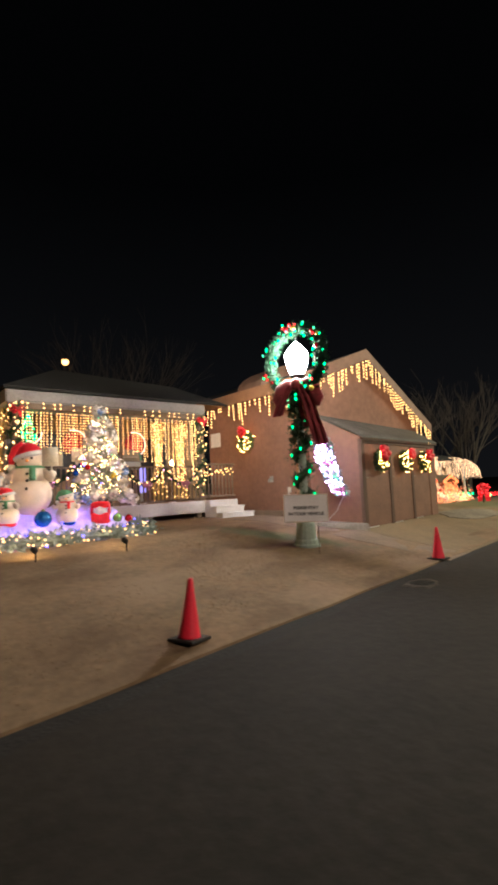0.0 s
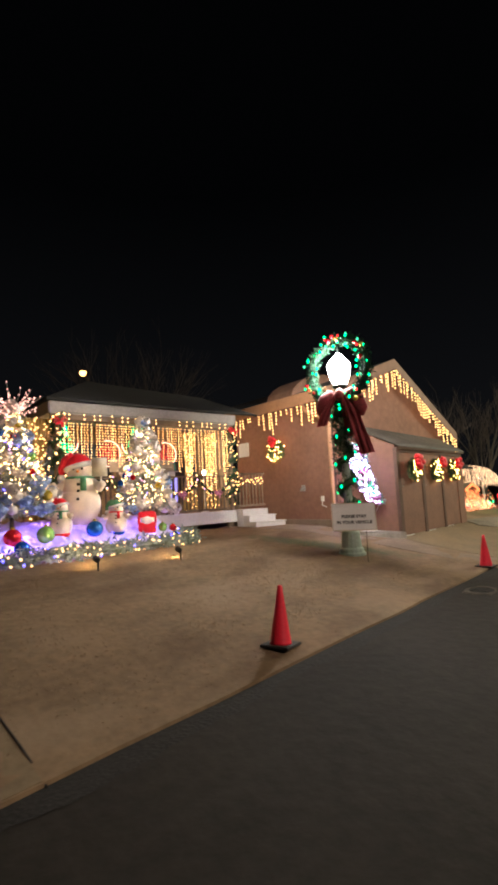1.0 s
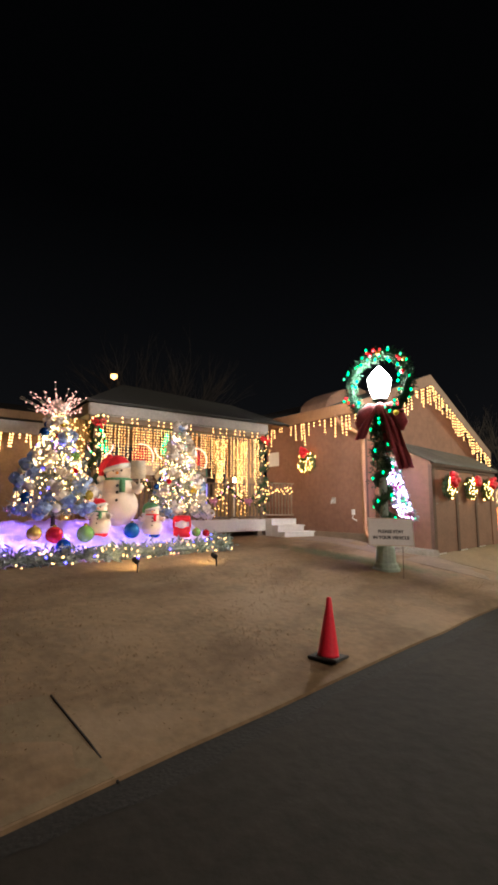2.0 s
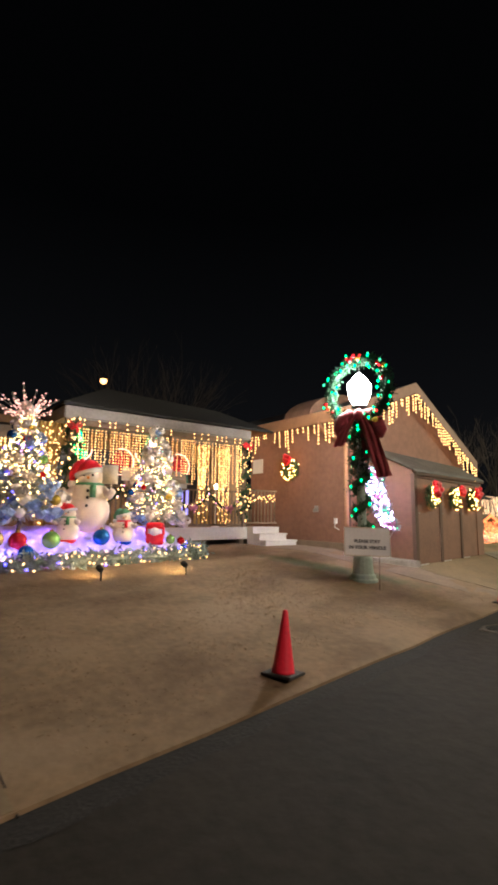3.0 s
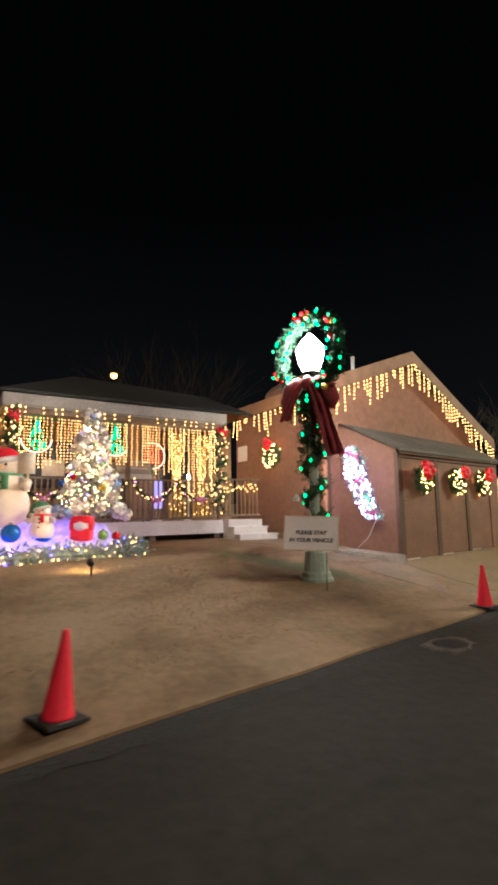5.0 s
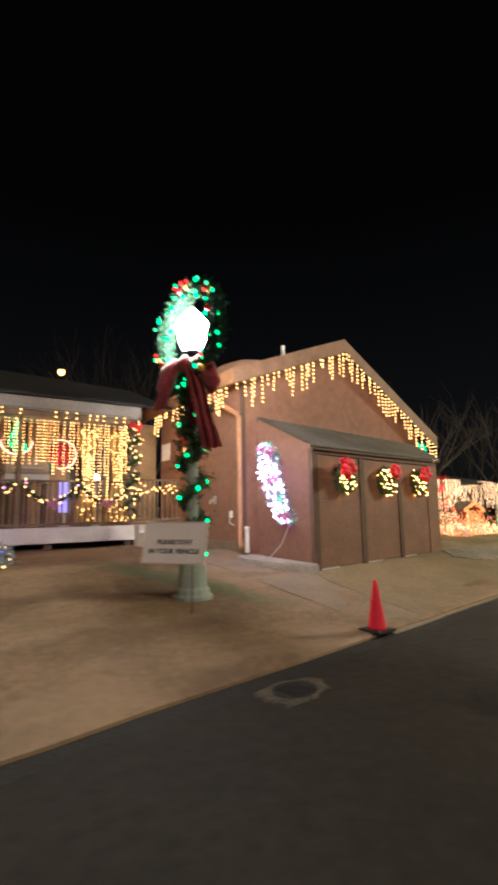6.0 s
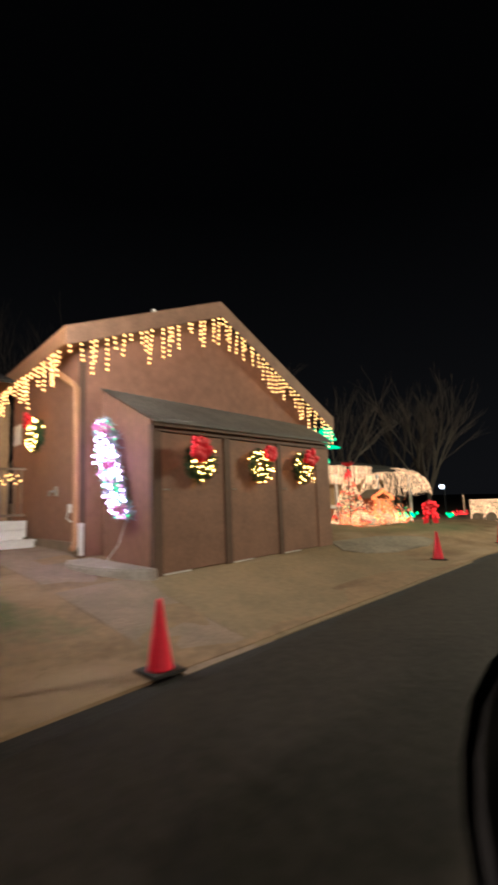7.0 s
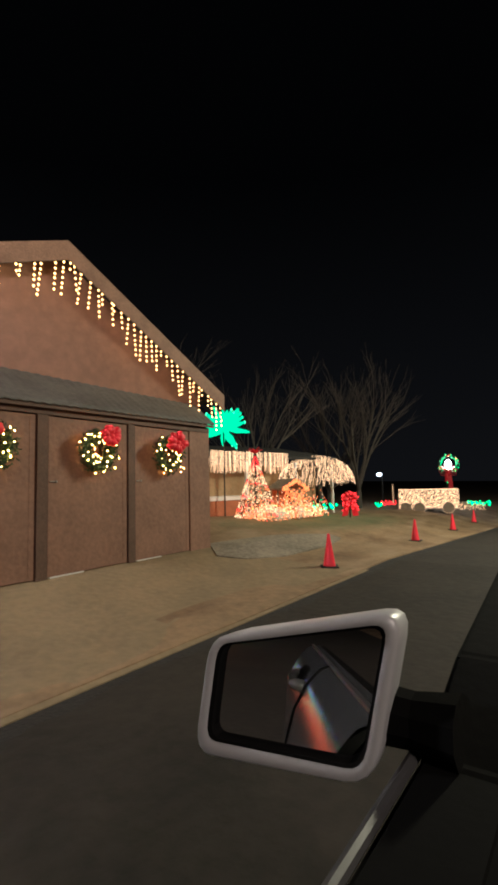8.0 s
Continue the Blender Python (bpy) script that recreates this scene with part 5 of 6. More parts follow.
figure("snowman_figure", pose(-8.78, 3.0, bed_z(-8.78, 3.0) - 0.04, 0, 0, -28) @ Matrix.Diagonal((0.97, 0.97, 1.02, 1)), snowman_pieces(1.70, BOWRED, SCARF, None, True), "large white snowman figure with a red hat and striped scarf", "snowman")
figure("snowman_figure", pose(-8.1, 2.45, bed_z(-8.1, 2.45) - 0.03, 0, 0, -30) @ Matrix.Diagonal((0.92, 0.85, 0.92, 1)), snowman_pieces(0.92, SCARF, BOWRED, BALL_BLUE), "small white snowman figure with a green hat and red scarf", "snowman")
figure("snowman_figure", pose(-9.42, 2.4, bed_z(-9.42, 2.4) - 0.03, 0, 0, -40) @ Matrix.Diagonal((0.90, 0.85, 0.92, 1)), snowman_pieces(0.94, BOWRED, SCARF, BOWRED), "small white snowman figure with a red hat and green scarf", "snowman")


def build_gift_figure():
    s, hat = Soup(), Soup()
    corner = [(0.29 * x + 0.05 * math.cos(a), 0.2 * y + 0.05 * math.sin(a)) for x, y, q in ((1, 1, 0), (-1, 1, 1), (-1, -1, 2), (1, -1, 3)) for a in [math.pi / 2 * (q + k / 3) for k in range(4)]]
    n = len(corner)
    for body, rings in ((s, ((0.92, 0.0), (1.0, 0.04), (1.0, 0.30), (0.94, 0.34))), (hat, ((0.98, 0.50), (1.04, 0.53), (1.0, 0.64), (0.86, 0.69), (0.4, 0.71)))):
        v = [(x * k, y * k, z) for k, z in rings for x, y in corner]
        body.add(v, [(i * n + j, i * n + (j + 1) % n, (i + 1) * n + (j + 1) % n, (i + 1) * n + j) for i in range(len(rings) - 1) for j in range(n)] + [tuple(range(n - 1, -1, -1)), tuple((len(rings) - 1) * n + j for j in range(n))])
    for side in (-1, 1):
        hat.box(side * 0.33 - 0.035, -0.22, 0.30, side * 0.33 + 0.035, 0.18, 0.56)
    face = Soup().ball((0, 0, 0), 0.27, 14, 0.66)
    face.v = [(x, y * 0.85 - 0.10, z + 0.42) for x, y, z in face.v]
    figure("red_elf_figure", pose(-7.28, 2.45, bed_z(-7.28, 2.45) - 0.02, 0, 0, -30) @ Matrix.Diagonal((0.62, 0.66, 0.76, 1)), [(s, BOWRED), (face, SNOWWHITE), (hat, BOWRED)], "small blocky red figure with a pale oval face and red hat", "figure")


build_gift_figure()
for x, y, r, material, label in ((-8.70, 2.28, 0.19, BALL_TEAL, "large shiny blue ornament ball on the snow"), (-9.84, 2.08, 0.185, BALL_GREEN, "large pale green ornament ball on the snow"),
                                 (-10.5, 2.02, 0.18, BALL_RED, "large shiny red ornament ball on the snow"), (-10.42, 1.62, 0.15, BALL_BLUE, "large deep blue ornament ball on the snow"),
                                 (-6.80, 2.55, 0.12, BALL_GREEN, "large pale green ornament ball on the snow"), (-6.5, 2.55, 0.10, BALL_RED, "large shiny red ornament ball on the snow"),
                                 (-6.62, 2.25, 0.09, BALL_BLUE, "small deep blue ornament ball on the snow"), (-10.9, 2.0, 0.15, BALL_GOLD, "large gold ornament ball on the snow")):
    ob = thing("ornament_ball", pose(x, y, bed_z(x, y) + r * 0.85), label, "ornament", "large ornament balls")
    part("ball", Soup().ball((0, 0, 0), r, 18), material, ob, smooth=True)
    part("cap", Soup().lathe([(r * 0.22, r * 0.97), (r * 0.22, r * 1.12), (r * 0.08, r * 1.2)], 10), BALL_GOLD, ob, "metal cap")
for x, y in ((-9.4, 0.32), (-7.55, 0.42)):
    ob = thing("stake_spotlight", pose(x, y, gz(x, y)), "small black garden spotlight on a stake", "spotlight", "garden spotlights")
    part("stake", Soup().tube([(0, 0, -0.05), (0, 0, 0.2)], [0.012, 0.018], 6), RUBBER, ob)
    part("head", Soup().lathe([(0.035, 0), (0.055, 0.03), (0.06, 0.14), (0.05, 0.15)], 10, pose(0, 0.0, 0.2, -75, 0, 0)), RUBBER, ob)
    part("lens", Soup().lathe([(0.045, 0.152), (0.045, 0.156), (0.01, 0.157)], 10, pose(0, 0.0, 0.2, -75, 0, 0)), G_SPOT, ob, "warm glowing lens")


# ---------------------------------------------------------------- neighbour's display and distance
def build_neighbour():
    ob = thing("neighbour_house", pose(0, 0, 0), "low neighbouring house with a lit porch roof", "house", kind="structure")
    y = 6.0
    z0 = gz(12, y) - 0.3
    part("wall", Soup().box(9.3, y + 1.2, z0, 18.5, y + 1.35, 2.7), PORCHWALL, ob)
    part("roof", Soup().slab([(9.0, y - 0.1, 2.78), (18.5, y - 0.1, 2.95), (18.5, y + 4, 3.7), (9.0, y + 4, 3.55)], (0, 0, 0.12)), SHINGLE, ob, "dark shingle roof")
    part("porch_floor", Soup().box(9.2, y - 0.05, 1.28, 12.5, y + 1.19, 1.42), WHITE, ob, "white porch floor edge")
    part("skirt", Soup().box(9.2, y, z0, 12.5, y + 0.1, 1.275), BRICK, ob, "red-brown porch skirt")
    for x in (9.3, 12.4, 15.5, 18.3):
        part("porch_post", Soup().box(x - 0.05, y, z0, x + 0.05, y + 0.1, 2.78), WHITE, ob)
    rng = random.Random(201)
    net = thing("roof_net_lights", pose(9.2, y - 0.25, 2.9), "dense cream net lights hanging along the neighbour's porch eave", "net lights")
    part("wire", Soup().tube([(0, 0, 0.2), (5.4, 0, 0.26)], 0.01, 4), WIRE, net)
    strands, x = [], 0.03
    while x < 5.4:
        y0, z, foot = rng.uniform(-0.1, 0.1), 0.25 - rng.uniform(0, 0.07), -rng.choice((0.35, 0.5, 0.55, 0.6))
        while z > foot:
            strands.append((x + rng.uniform(-0.012, 0.012), y0, z))
            z -= 0.062
        x += rng.uniform(0.022, 0.05)
    part("light_net", Soup().dots(strands, 0.019), G_NET, net, kind="stuff")


build_neighbour()


def build_lit_shrub():
    rng = random.Random(203)
    cx, cy, cz = 17.5, 6.3, gz(17.5, 6.3)
    ob = thing("lit_weeping_tree", pose(cx, cy, cz), "low weeping tree with a crown covered in cream lights", "tree")
    part("trunk", Soup().tube([(0.3, 0, -0.1), (0.25, 0.05, 0.8), (0.0, 0, 1.7), (-0.2, 0, 2.3)], [0.14, 0.11, 0.09, 0.05], 8), BARK, ob)
    pts = []
    for _ in range(26):
        a = rng.uniform(0, 2 * math.pi)
        e = Vector((2.3 * math.cos(a) * rng.uniform(0.6, 1), 1.2 * math.sin(a), rng.uniform(1.5, 2.3)))
        part("limb", Soup().tube([(-0.1, 0, 2.0), (e.x * 0.5, e.y * 0.5, 2.6), e], [0.04, 0.025, 0.01], 5), BARK, ob)
    for _ in range(1000):
        a, b = rng.uniform(0, 2 * math.pi), math.acos(rng.uniform(0.0, 1))
        top = (2.4 * math.sin(b) * math.cos(a), 1.3 * math.sin(b) * math.sin(a), 1.55 + 1.15 * math.cos(b))
        for k in range(rng.randint(2, 5)):
            pts.append((top[0] * (1 + 0.012 * k) + rng.uniform(-0.015, 0.015), top[1], top[2] - 0.07 * k))
    part("light_net", Soup().dots(pts, 0.020), G_NET, ob, kind="stuff")
    part("twig_mass", Soup().tufts(pts, 0.16, 0.01, rng, -0.5), BARK, ob, kind="stuff")


build_lit_shrub()


def build_spiral_tree(x, y, height, radius):
    """A cone of light cords wound in cream and red bands round a pole, on a wide glowing foot."""
    rng = random.Random(211)
    ob = thing("spiral_light_tree", pose(x, y, gz(x, y)), "cone-shaped light tree wound in cream and red spiral bands", "light tree", "decorated trees")
    part("pole", Soup().tube([(0, 0, -0.1), (0, 0, height)], 0.03, 6), BARK, ob)
    for k in range(10):
        a = 2 * math.pi * k / 10
        part("cord", Soup().tube([(radius * math.cos(a), radius * math.sin(a), 0.05), (0.03 * math.cos(a), 0.03 * math.sin(a), height * 0.97)], 0.008, 4), WIRE, ob)
    cream, orange, red = [], [], []
    for _ in range(1100):
        f = rng.random() ** 1.4
        a = rng.uniform(0, 2 * math.pi)
        r = radius * (1 - f) * rng.uniform(0.94, 1.03) + 0.03
        band = (a / (2 * math.pi) + f * 4.2) % 1.0
        q = (r * math.cos(a), r * math.sin(a), 0.08 + f * height * 0.9)
        (red if f > 0.84 or 0.80 < band else cream if band < 0.62 else orange).append(q)
    for name, pts, material in (("cream_light_net", cream, G_NET), ("orange_light_net", orange, G_ORANGE), ("red_light_net", red, G_RED)):
        part(name, Soup().dots(pts, 0.018), material, ob, kind="stuff")
    star = Soup()
    for k in range(7):
        d = Vector((math.cos(k * 0.9), math.sin(k * 0.9), 0.3 + 0.15 * (k % 3))).normalized()
        star.tube([(0, 0, height), Vector((0, 0, height)) + d * 0.28], [0.06, 0.015], 5)
    part("topper", star, BOWRED, ob, "red star topper")


build_spiral_tree(11.15, 4.35, 2.35, 0.74)


def build_orange_display():
    rng = random.Random(215)
    x, y = 13.1, 4.3
    ob = thing("orange_display", pose(x, y, gz(x, y)), "low heap of orange and cream lit decorations on the grass", "light display")
    for _ in range(14):
        a = rng.uniform(-1.6, 1.3)
        r = rng.uniform(0.12, 0.3)
        part("rounded_bag", Soup().ball((a, rng.uniform(-0.4, 0.5), r * 0.8), r, 8), CREAM, ob, smooth=True)
    for material, n in ((G_ORANGE, 1100), (G_NET, 600), (G_GREEN, 40), (G_RED, 90)):
        part("light_net", Soup().dots([(rng.uniform(-2.4, 1.5), rng.uniform(-0.6, 0.5), abs(rng.gauss(0, 0.32)) + 0.05) for _ in range(n)], 0.020), material, ob, kind="stuff")
    h = thing("lit_gift_house", pose(13.3, 4.7, gz(13.3, 4.7)), "small wooden nativity hut strung with orange lights", "hut")
    for a, b in ((-0.6, -0.55), (0.55, 0.6)):
        part("post", Soup().box(a, -0.03, 0, b, 0.03, 1.1), RAILWOOD, h)
    part("roof", Soup().slab([(-0.8, -0.4, 1.05), (0, -0.4, 1.4), (0.8, -0.4, 1.05), (0.8, -0.4, 1.12), (0, -0.4, 1.48), (-0.8, -0.4, 1.12)], (0, 0.8, 0)), RAILWOOD, h)
    part("roof_light_net", Soup().dots([(u, -0.43, 1.45 - 0.44 * abs(u) + rng.uniform(-0.12, 0.04)) for u in (rng.uniform(-0.8, 0.8) for _ in range(160))], 0.028), G_ORANGE, h, kind="stuff")
    part("back", Soup().box(-0.55, 0.3, 0, 0.55, 0.34, 1.08), BRICK, h)
    part("light_net", Soup().dots([(rng.uniform(-0.7, 0.7), -0.42, rng.uniform(0.0, 1.1)) for _ in range(220)], 0.03), G_ORANGE, h, kind="stuff")


build_orange_display()


def build_star(x, y, z, ground):
    rng = random.Random(221)
    ob = thing("green_burst_light", pose(x, y, ground), "green light-up palm burst on a pole", "light display")
    part("pole", Soup().tube([(0, 0, -0.1), (0, 0, z - ground)], 0.03, 6), BARK, ob)
    s, pts = Soup(), []
    for _ in range(30):
        d = Vector((rng.uniform(-1, 1), rng.uniform(-1, 1), rng.uniform(-0.8, 1.0))).normalized()
        e = d * rng.uniform(0.75, 1.0) + Vector((0, 0, z - ground))
        s.tube([(0, 0, z - ground), Vector((0, 0, z - ground)) + d * 0.5, e], [0.04, 0.11, 0.035], 7)
        pts += [Vector((0, 0, z - ground)) + d * f for f in (0.4, 0.65, 0.85)]
    part("fronds", s, G_FROND, ob, "glowing green tube fronds")
    part("light_net", Soup().dots(pts, 0.06), G_MINT, ob, kind="stuff")


build_star(10.9, 5.7, 3.95, gz(10.9, 5.7))


def build_red_bow(x, y):
    ob = thing("red_lit_bow", pose(x, y, gz(x, y)) @ pose(0, 0, 0, 0, 0, -50), "large glowing red bow with green lights on the grass", "light display")
    part("stake", Soup().tube([(0, 0, -0.1), (0, 0, 1.0)], 0.03, 6), BARK, ob)
    fluffy_bow(ob, 0.8, BOWRED, (0, -0.05, 0.85), 9)
    for side in (-1, 1):
        part("tail", ribbon_band(Soup(), [(side * 0.05, -0.1, 0.8), (side * 0.16, -0.14, 0.45), (side * 0.24, -0.1, 0.08)], 0.26, (1, 0.2, 0.1)), BOWRED, ob)
    rng = random.Random(231)
    part("light_net", Soup().dots([(rng.uniform(-0.35, 0.35), -0.22, rng.uniform(0.3, 1.1)) for _ in range(40)], 0.035), G_RED, ob, kind="stuff")
    part("green_light_net", Soup().dots([(rng.uniform(-1.6, -0.5), -0.1, rng.uniform(0.3, 0.6)) for _ in range(14)], 0.06), G_GREEN, ob, kind="stuff")


build_red_bow(17.2, 4.4)


def build_lit_wagon():
    """Long low frame under cream net lights, far along the road."""
    x, y = 29.2, 6.0
    rng = random.Random(241)
    ob = thing("lit_wagon", pose(x, y, gz(x, y)) @ pose(0, 0, 0, 0, 0, -62) @ Matrix.Scale(0.82, 4), "long low wagon frame covered in cream net lights", "light display")
    part("frame", Soup().box(-2.4, -0.5, 0.5, 2.0, 0.5, 1.75).box(2.0, -0.4, 0.3, 3.6, 0.4, 0.8).box(-2.9, -0.1, 0.8, -2.75, 0.1, 2.3), RAILWOOD, ob, bevel=0.05)
    for a in (-1.9, -0.9, 1.2):
        part("wheel", Soup().lathe([(0.4, -0.06), (0.42, 0), (0.4, 0.06)], 16, pose(a, -0.58, 0.4, 90, 0, 0)), RAILWOOD, ob)
    pts = [(rng.uniform(-2.4, 2.0), -0.54, rng.uniform(0.35, 1.8)) for _ in range(1900)] + [(rng.uniform(-2.4, 2.0), rng.uniform(-0.5, 0.5), 1.8) for _ in range(300)]
    pts += [(a + 0.45 * math.cos(t), -0.66, 0.42 + 0.45 * math.sin(t)) for a in (-1.9, -0.9, 1.2) for t in [k * 0.4 for k in range(16)]]
    pts += [(rng.uniform(2.0, 3.8), -0.45, rng.uniform(0.2, 0.85)) for _ in range(90)] + [(-2.83, -0.13, 0.8 + 0.1 * k) for k in range(15)]
    part("light_net", Soup().dots(pts, 0.024), G_NET, ob, kind="stuff")
    part("green_light_net", Soup().dots([(rng.uniform(2.6, 4.2), -0.5, rng.uniform(0.55, 0.9)) for _ in range(24)] + [(rng.uniform(-4.3, -3.6), -0.3, rng.uniform(0.5, 0.8)) for _ in range(12)], 0.06), G_GREEN, ob, kind="stuff")
    part("red_light_net", Soup().dots([(rng.uniform(-3.8, -2.6), -0.3, rng.uniform(0.6, 0.95)) for _ in range(26)], 0.055), G_RED, ob, kind="stuff")


build_lit_wagon()
far = pose(46.0, 11.5, -1.35)
build_lantern_post("lamp_post", far, "distant lamp post with a wreath and red ribbon", G_LANTERN)
build_lamp_wreath(far @ pose(0, -0.05, 4.7) @ pose(0, 0, 0, 0, 0, -68), 22)
far_bow = thing("lamp_bow", far @ pose(-0.3, -0.1, 3.9, 0, 0, -68), "dark red ribbon bow on the distant lamp post", "bow")
add_bow(far_bow, 1.6, BOWRED, (0, 0, 0), 1.0, 0.1, whole=far_bow)


def build_bare_tree(x, y, height, seed, spread=0.42, group="bare trees"):
    rng = random.Random(seed)
    ob = thing("bare_tree", pose(x, y, gz(x, y) - 0.1), "leafless winter tree with thin spreading branches", "tree", group)
    twigs = Soup()

    def grow(limb, p, d, length, r, depth):
        q = p + d * length * 0.5 + Vector((rng.uniform(-1, 1), rng.uniform(-1, 1), 0)) * length * 0.05
        e = q + (d + Vector((0, 0, 0.06))).normalized() * length * 0.5
        (limb if depth < 3 else twigs).tube([p, q, e], [r, r * 0.85, r * 0.65], 6 if depth < 2 else 4, caps=False)
        if depth >= 5:
            return
        for _ in range(3 if depth < 4 else 2):
            nd = (d + Vector((rng.uniform(-1, 1), rng.uniform(-1, 1), rng.uniform(-0.25, 0.45))) * spread * 1.2).normalized()
            grow(limb, e if rng.random() < 0.6 else q, nd, length * rng.uniform(0.62, 0.85), max(0.004, r * 0.5), depth + 1)
    part("trunk", Soup().tube([(0, 0, 0), (0.03, 0, height * 0.12), (0, 0.04, height * 0.22)], [height * 0.022, height * 0.017, height * 0.015], 8), BARK, ob)
    for k in range(7):
        a = 2 * math.pi * (k + rng.uniform(-0.3, 0.3)) / 7
        d = Vector((math.cos(a), math.sin(a), rng.uniform(0.9, 2.6))).normalized()
        limb = Soup()
        grow(limb, Vector((0, 0, height * rng.uniform(0.12, 0.22))), d, height * 0.34, height * 0.0115, 1)
        part("limb", limb, BARK, ob)
    part("twig_mass", twigs, TWIG, ob, kind="stuff")


build_bare_tree(27.6, 10.3, 9.4, 301, 0.40)
build_bare_tree(17.5, 10.2, 7.2, 302, 0.36)
build_bare_tree(31.5, 15.5, 9.0, 303)
build_bare_tree(4.5, 31.0, 13.0, 304)
build_bare_tree(8.5, 33.0, 14.0, 306)
build_bare_tree(12.5, 14.5, 8.0, 307)


def build_street_light():
    ob = thing("street_light", pose(0.3, 27.6, gz(0.3, 27.6)), "tall street light with a warm sodium lamp", "street lamp")
    h = 12.1 - gz(0.3, 27.6)
    part("pole", Soup().tube([(0.5, 0.4, 0), (0.5, 0.4, h - 0.3)], [0.14, 0.09], 8), LAMPBLACK, ob)
    part("arm", Soup().tube([(0.5, 0.4, h - 0.4), (0.3, 0.2, h + 0.05), (0, 0, h + 0.12)], 0.04, 6), LAMPBLACK, ob)
    part("lamp", Soup().ball((0, 0, h), 0.27, 12, 1.0), G_STREET, ob, "glowing orange lamp")
    part("hood", Soup().lathe([(0.34, h + 0.12), (0.3, h + 0.22), (0.08, h + 0.3)], 12), LAMPBLACK, ob)


build_street_light()


def build_far_light():
    x, y = 52.0, 22.3
    ob = thing("street_light", pose(x, y, gz(x, y)), "distant street light with a small white lamp", "street lamp")
    h = 2.65 - gz(x, y)
    part("pole", Soup().tube([(0.6, 0, -0.2), (0.6, 0, h + 0.6)], [0.12, 0.08], 8), LAMPBLACK, ob)
    part("arm", Soup().tube([(0.6, 0, h + 0.5), (0.0, 0, h + 0.35)], 0.04, 6), LAMPBLACK, ob)
    part("lamp", Soup().ball((0, 0, h), 0.30, 12, 0.8), G_FAR, ob, "glowing white lamp")
    part("hood", Soup().lathe([(0.34, h + 0.2), (0.3, h + 0.3), (0.08, h + 0.4)], 12), LAMPBLACK, ob)


build_far_light()


def build_mirror_bush(u, v, height, materials, seed, label):
    rng = random.Random(seed)
    q = ROAD @ Vector((u, v, 0))
    ob = thing("mirror_bush", pose(q.x, q.y, gz(q.x, q.y)), label, "bush", "lit bushes back along the road")
    pts = []
    for _ in range(420):
        a, b = rng.uniform(0, 2 * math.pi), math.acos(rng.uniform(-0.3, 1))
        pts.append(Vector((0.75 * math.sin(b) * math.cos(a), 0.75 * math.sin(b) * math.sin(a), 0.3 * height + 0.65 * height * math.cos(b))) * rng.uniform(0.85, 1.05))
    for k in range(9):
        part("stem", Soup().tube([(0, 0, -0.05), pts[k * 7] * 0.5, pts[k * 7]], [0.03, 0.02, 0.008], 5), BARK, ob)
    part("foliage", Soup().tufts(pts, 0.16, 0.025, rng, 0.1), NEEDLE, ob, kind="stuff")
    for k, material in enumerate(materials):
        part("light_net", Soup().dots(pts[k::len(materials)], 0.035), material, ob, kind="stuff")


# unseen bushes added so the car's flank and mirror reflect coloured lights
for k, (u, materials, label) in enumerate(((-14.5, [G_RED, G_ORANGE], "unseen bush of red and orange lights, added for reflections"), (-16.6, [G_NET, G_ORANGE, G_RED], "unseen bush of cream and orange lights, added for reflections"),
                                           (-18.7, [G_RED, G_NET], "unseen bush of red and cream lights, added for reflections"), (-21.0, [G_GREEN, G_MINT], "unseen bush of green lights, added for reflections"), (-23.2, [G_BLUE, G_GREEN, G_RED, G_NET], "unseen bush of many-coloured lights, added for reflections"))):
    build_mirror_bush(u, 0.9, 1.25, materials, 400 + k, label)


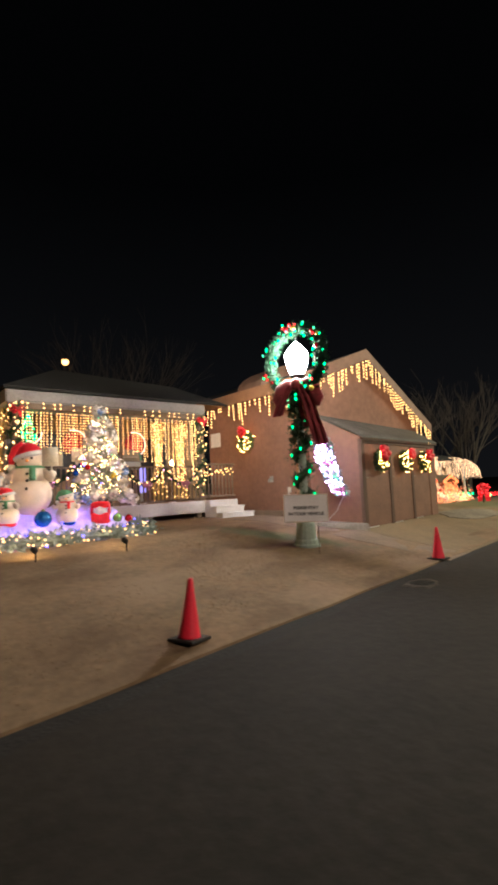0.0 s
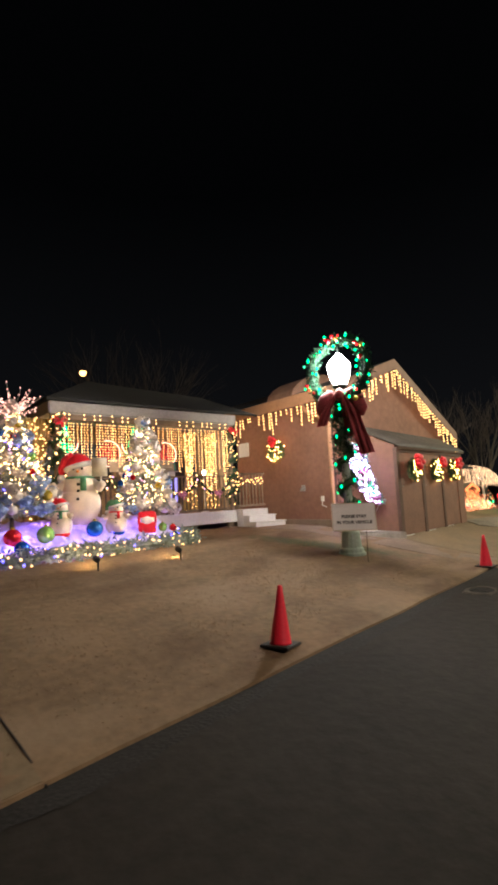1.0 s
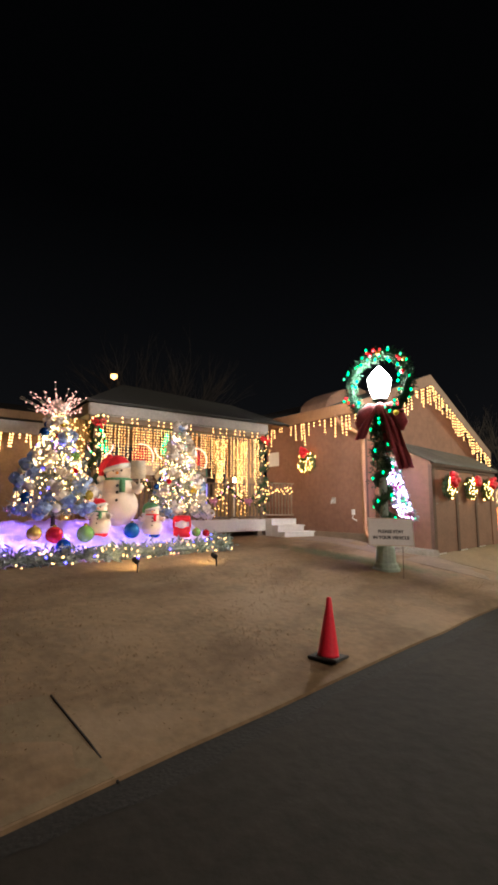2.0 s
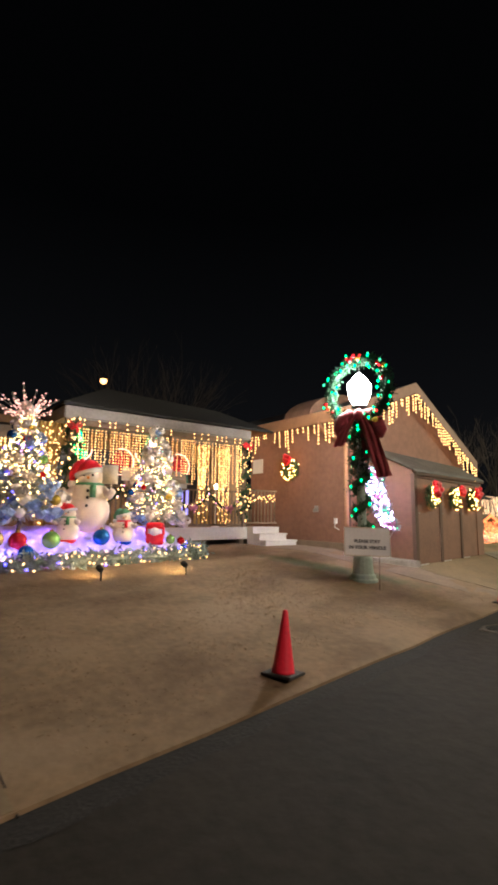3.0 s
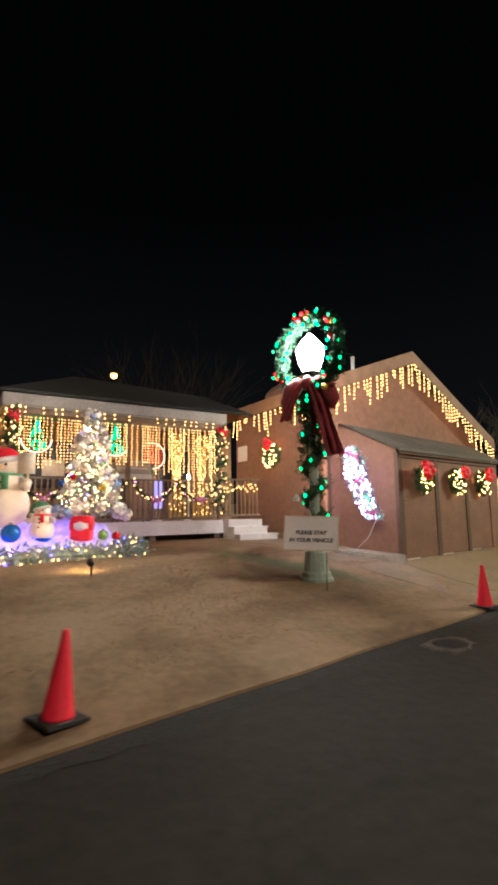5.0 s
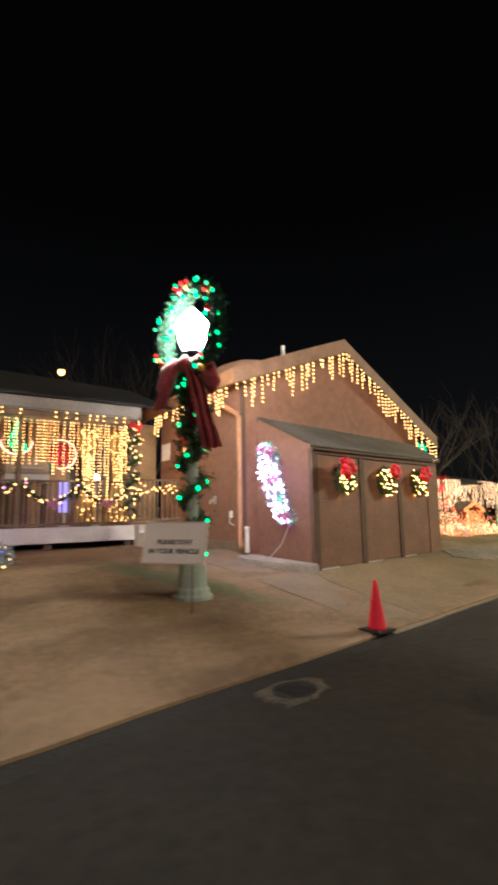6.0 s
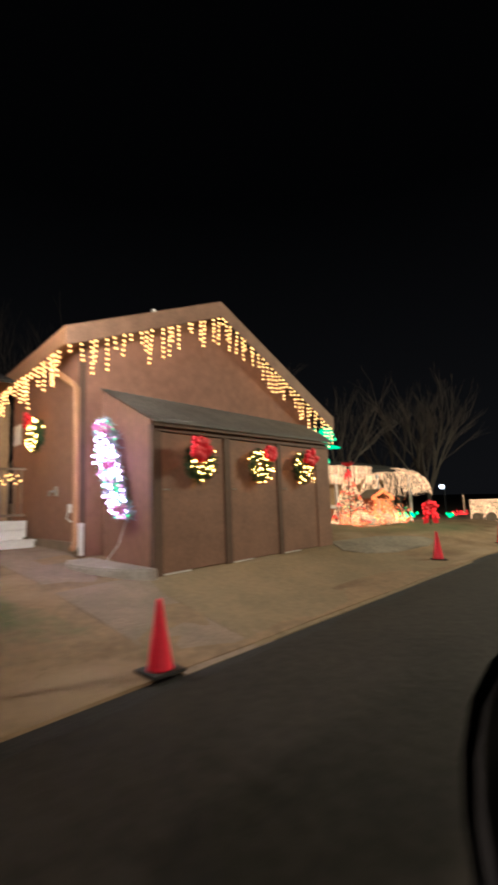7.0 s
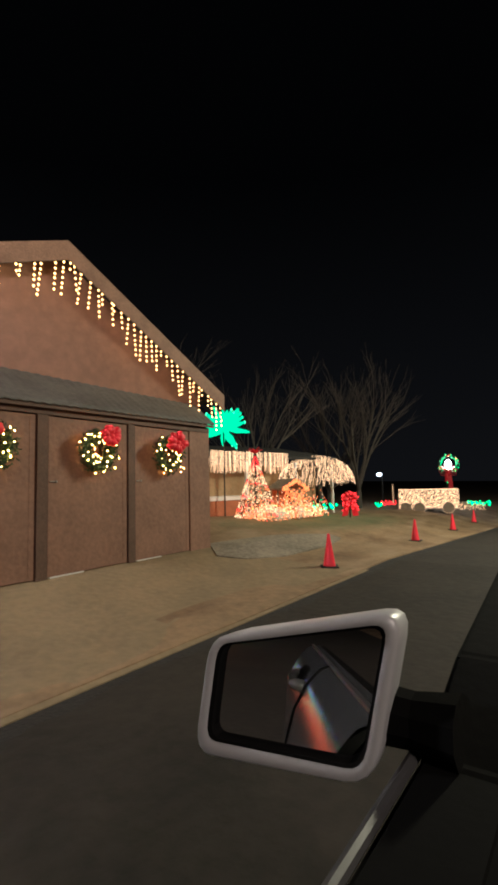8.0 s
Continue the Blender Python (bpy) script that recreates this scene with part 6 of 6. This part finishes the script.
# ---------------------------------------------------------------- car door with its mirror beside the road lane
def build_car_door():
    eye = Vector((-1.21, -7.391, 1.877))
    base = Matrix.Translation((eye.x, eye.y, 0)) @ pose(0, 0, 0, 0, 0, 9)
    ob = thing("car", base, "dark car side with a silver belt line and wing mirror", "car")
    o = 0.22
    z = eye.z - 0.38
    s = Soup().slab([(0.43, o, 0.25), (1.75, o, 0.25), (1.75, o, z + 0.18), (0.94, o, z + 0.07), (0.70, o, z), (0.43, o, z)], (0, -0.12, 0))
    part("front_door", s, BLACKTRIM, ob, "black front door", bevel=0.01)
    # flank behind the front door: belt line, shoulder, swelling side and sill
    belt = lambda x: Vector((x, o - 0.03 * (x - 0.4), z + 0.02 * (x - 0.4)))
    section = [(0.0, 0.0), (0.05, -0.02), (0.10, -0.075), (0.145, -0.16), (0.172, -0.27), (0.18, -0.40), (0.165, -0.58), (0.11, -0.76), (0.03, -0.80)]
    xs = [0.42, 0.2, 0.0, -0.4, -0.8, -1.2, -1.6, -2.0]
    v = [belt(x) + Vector((0, dy, dz)) for x in xs for dy, dz in section]
    k = len(section)
    f = [(i * k + j, (i + 1) * k + j, (i + 1) * k + j + 1, i * k + j + 1) for i in range(len(xs) - 1) for j in range(k - 1)]
    v += [q + Vector((0, -0.03, 0)) for q in v]
    n0 = k * len(xs)
    f += [tuple(n0 + q for q in reversed(g)) for g in f]
    flank = part("flank", Soup().add(v, f), CARPAINT, ob, "glossy grey car flank", smooth=True)
    part("door_gap", Soup().tube([belt(-0.62) + Vector((0, dy + 0.002, dz)) for dy, dz in section], 0.006, 5), BLACKTRIM, flank)
    grip = belt(-0.98)
    cup = Soup().ball((0, 0, 0), 0.10, 14, 0.55)
    cup.v = [tuple(grip + Vector((p[0] * 1.5, 0.092 + p[1] * 0.35, -0.105 + p[2] * 1.2))) for p in cup.v]
    part("handle_cup", cup, BLACKTRIM, flank, "dark handle recess", smooth=True)
    part("door_handle", Soup().tube([grip + Vector((dx, dy, -0.10)) for dx, dy in ((-0.20, 0.10), (-0.15, 0.145), (0.0, 0.155), (0.15, 0.145), (0.20, 0.10))], 0.024, 8), CARPAINT, flank, "grey door handle", smooth=True)
    part("door_card", Soup().slab([belt(0.42) + Vector((0, -0.035, -0.004)), belt(-2.0) + Vector((0, -0.035, -0.004)), belt(-2.0) + Vector((0, -0.035, -0.8)), belt(0.42) + Vector((0, -0.035, -0.8))], (0, -0.03, 0)), BLACKTRIM, ob)
    strip = [belt(x) for x in (-2.0, -1.2, 0.3, 0.42)] + [Vector((0.76, o, z))]
    part("belt_line", Soup().tube([Vector(q) + Vector((0, 0.008, -0.004)) for q in strip], 0.009, 8), BELT, ob, "dull silver belt line strip")
    part("sill", Soup().box(0.42, o - 0.14, 0.06, 1.75, o + 0.01, 0.247), BLACKTRIM, ob, bevel=0.01)
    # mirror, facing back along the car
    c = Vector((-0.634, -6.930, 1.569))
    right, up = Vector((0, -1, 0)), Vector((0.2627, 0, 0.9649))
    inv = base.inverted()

    # mirror plane turned to reflect the flank; outline projected from the last camera position
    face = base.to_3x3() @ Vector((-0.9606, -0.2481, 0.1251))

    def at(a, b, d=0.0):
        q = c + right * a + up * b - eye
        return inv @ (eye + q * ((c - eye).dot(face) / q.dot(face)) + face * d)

    def loop(pts, cut, steps=4):
        out, m = [], len(pts)
        for i in range(m):
            p, q, r = Vector(pts[i - 1]), Vector(pts[i]), Vector(pts[(i + 1) % m])
            a, b = q + (p - q).normalized() * cut, q + (r - q).normalized() * cut
            for j in range(steps + 1):
                t = j / steps
                out.append((a * (1 - t) ** 2 + 2 * q * t * (1 - t) + b * t * t).to_tuple())
        return out
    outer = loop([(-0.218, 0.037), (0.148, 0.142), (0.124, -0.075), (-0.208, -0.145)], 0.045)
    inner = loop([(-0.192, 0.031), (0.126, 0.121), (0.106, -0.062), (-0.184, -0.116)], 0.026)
    m = len(outer)

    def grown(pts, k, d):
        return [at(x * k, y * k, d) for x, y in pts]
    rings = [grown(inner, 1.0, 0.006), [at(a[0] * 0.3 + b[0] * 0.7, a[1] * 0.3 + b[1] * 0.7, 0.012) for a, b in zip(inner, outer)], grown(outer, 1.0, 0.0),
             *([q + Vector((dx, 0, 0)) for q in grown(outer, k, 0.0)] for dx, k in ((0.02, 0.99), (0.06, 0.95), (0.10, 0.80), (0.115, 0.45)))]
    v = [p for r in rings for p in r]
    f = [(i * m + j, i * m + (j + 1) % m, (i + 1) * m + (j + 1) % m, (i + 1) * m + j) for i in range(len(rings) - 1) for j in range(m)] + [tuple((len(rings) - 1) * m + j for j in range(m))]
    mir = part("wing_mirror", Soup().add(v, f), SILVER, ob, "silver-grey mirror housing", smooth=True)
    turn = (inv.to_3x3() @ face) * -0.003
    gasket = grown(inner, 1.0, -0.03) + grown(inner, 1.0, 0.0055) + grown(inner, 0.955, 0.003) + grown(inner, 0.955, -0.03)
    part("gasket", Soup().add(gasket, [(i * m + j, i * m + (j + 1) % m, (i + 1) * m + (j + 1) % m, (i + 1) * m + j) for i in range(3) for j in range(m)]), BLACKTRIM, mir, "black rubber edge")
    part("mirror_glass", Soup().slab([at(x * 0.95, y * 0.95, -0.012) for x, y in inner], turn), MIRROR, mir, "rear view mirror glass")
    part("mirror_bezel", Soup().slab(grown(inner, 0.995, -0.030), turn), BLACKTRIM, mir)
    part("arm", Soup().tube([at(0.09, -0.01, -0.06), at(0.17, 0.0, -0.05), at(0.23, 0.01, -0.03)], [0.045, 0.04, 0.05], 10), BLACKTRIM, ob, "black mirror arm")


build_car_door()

# ---------------------------------------------------------------- plan units to metres
for me in bpy.data.meshes:
    me.transform(Matrix.Scale(UNIT, 4))
for ob in scene.objects:
    if ob.type in ("MESH", "EMPTY"):
        ob.location = ob.location * UNIT
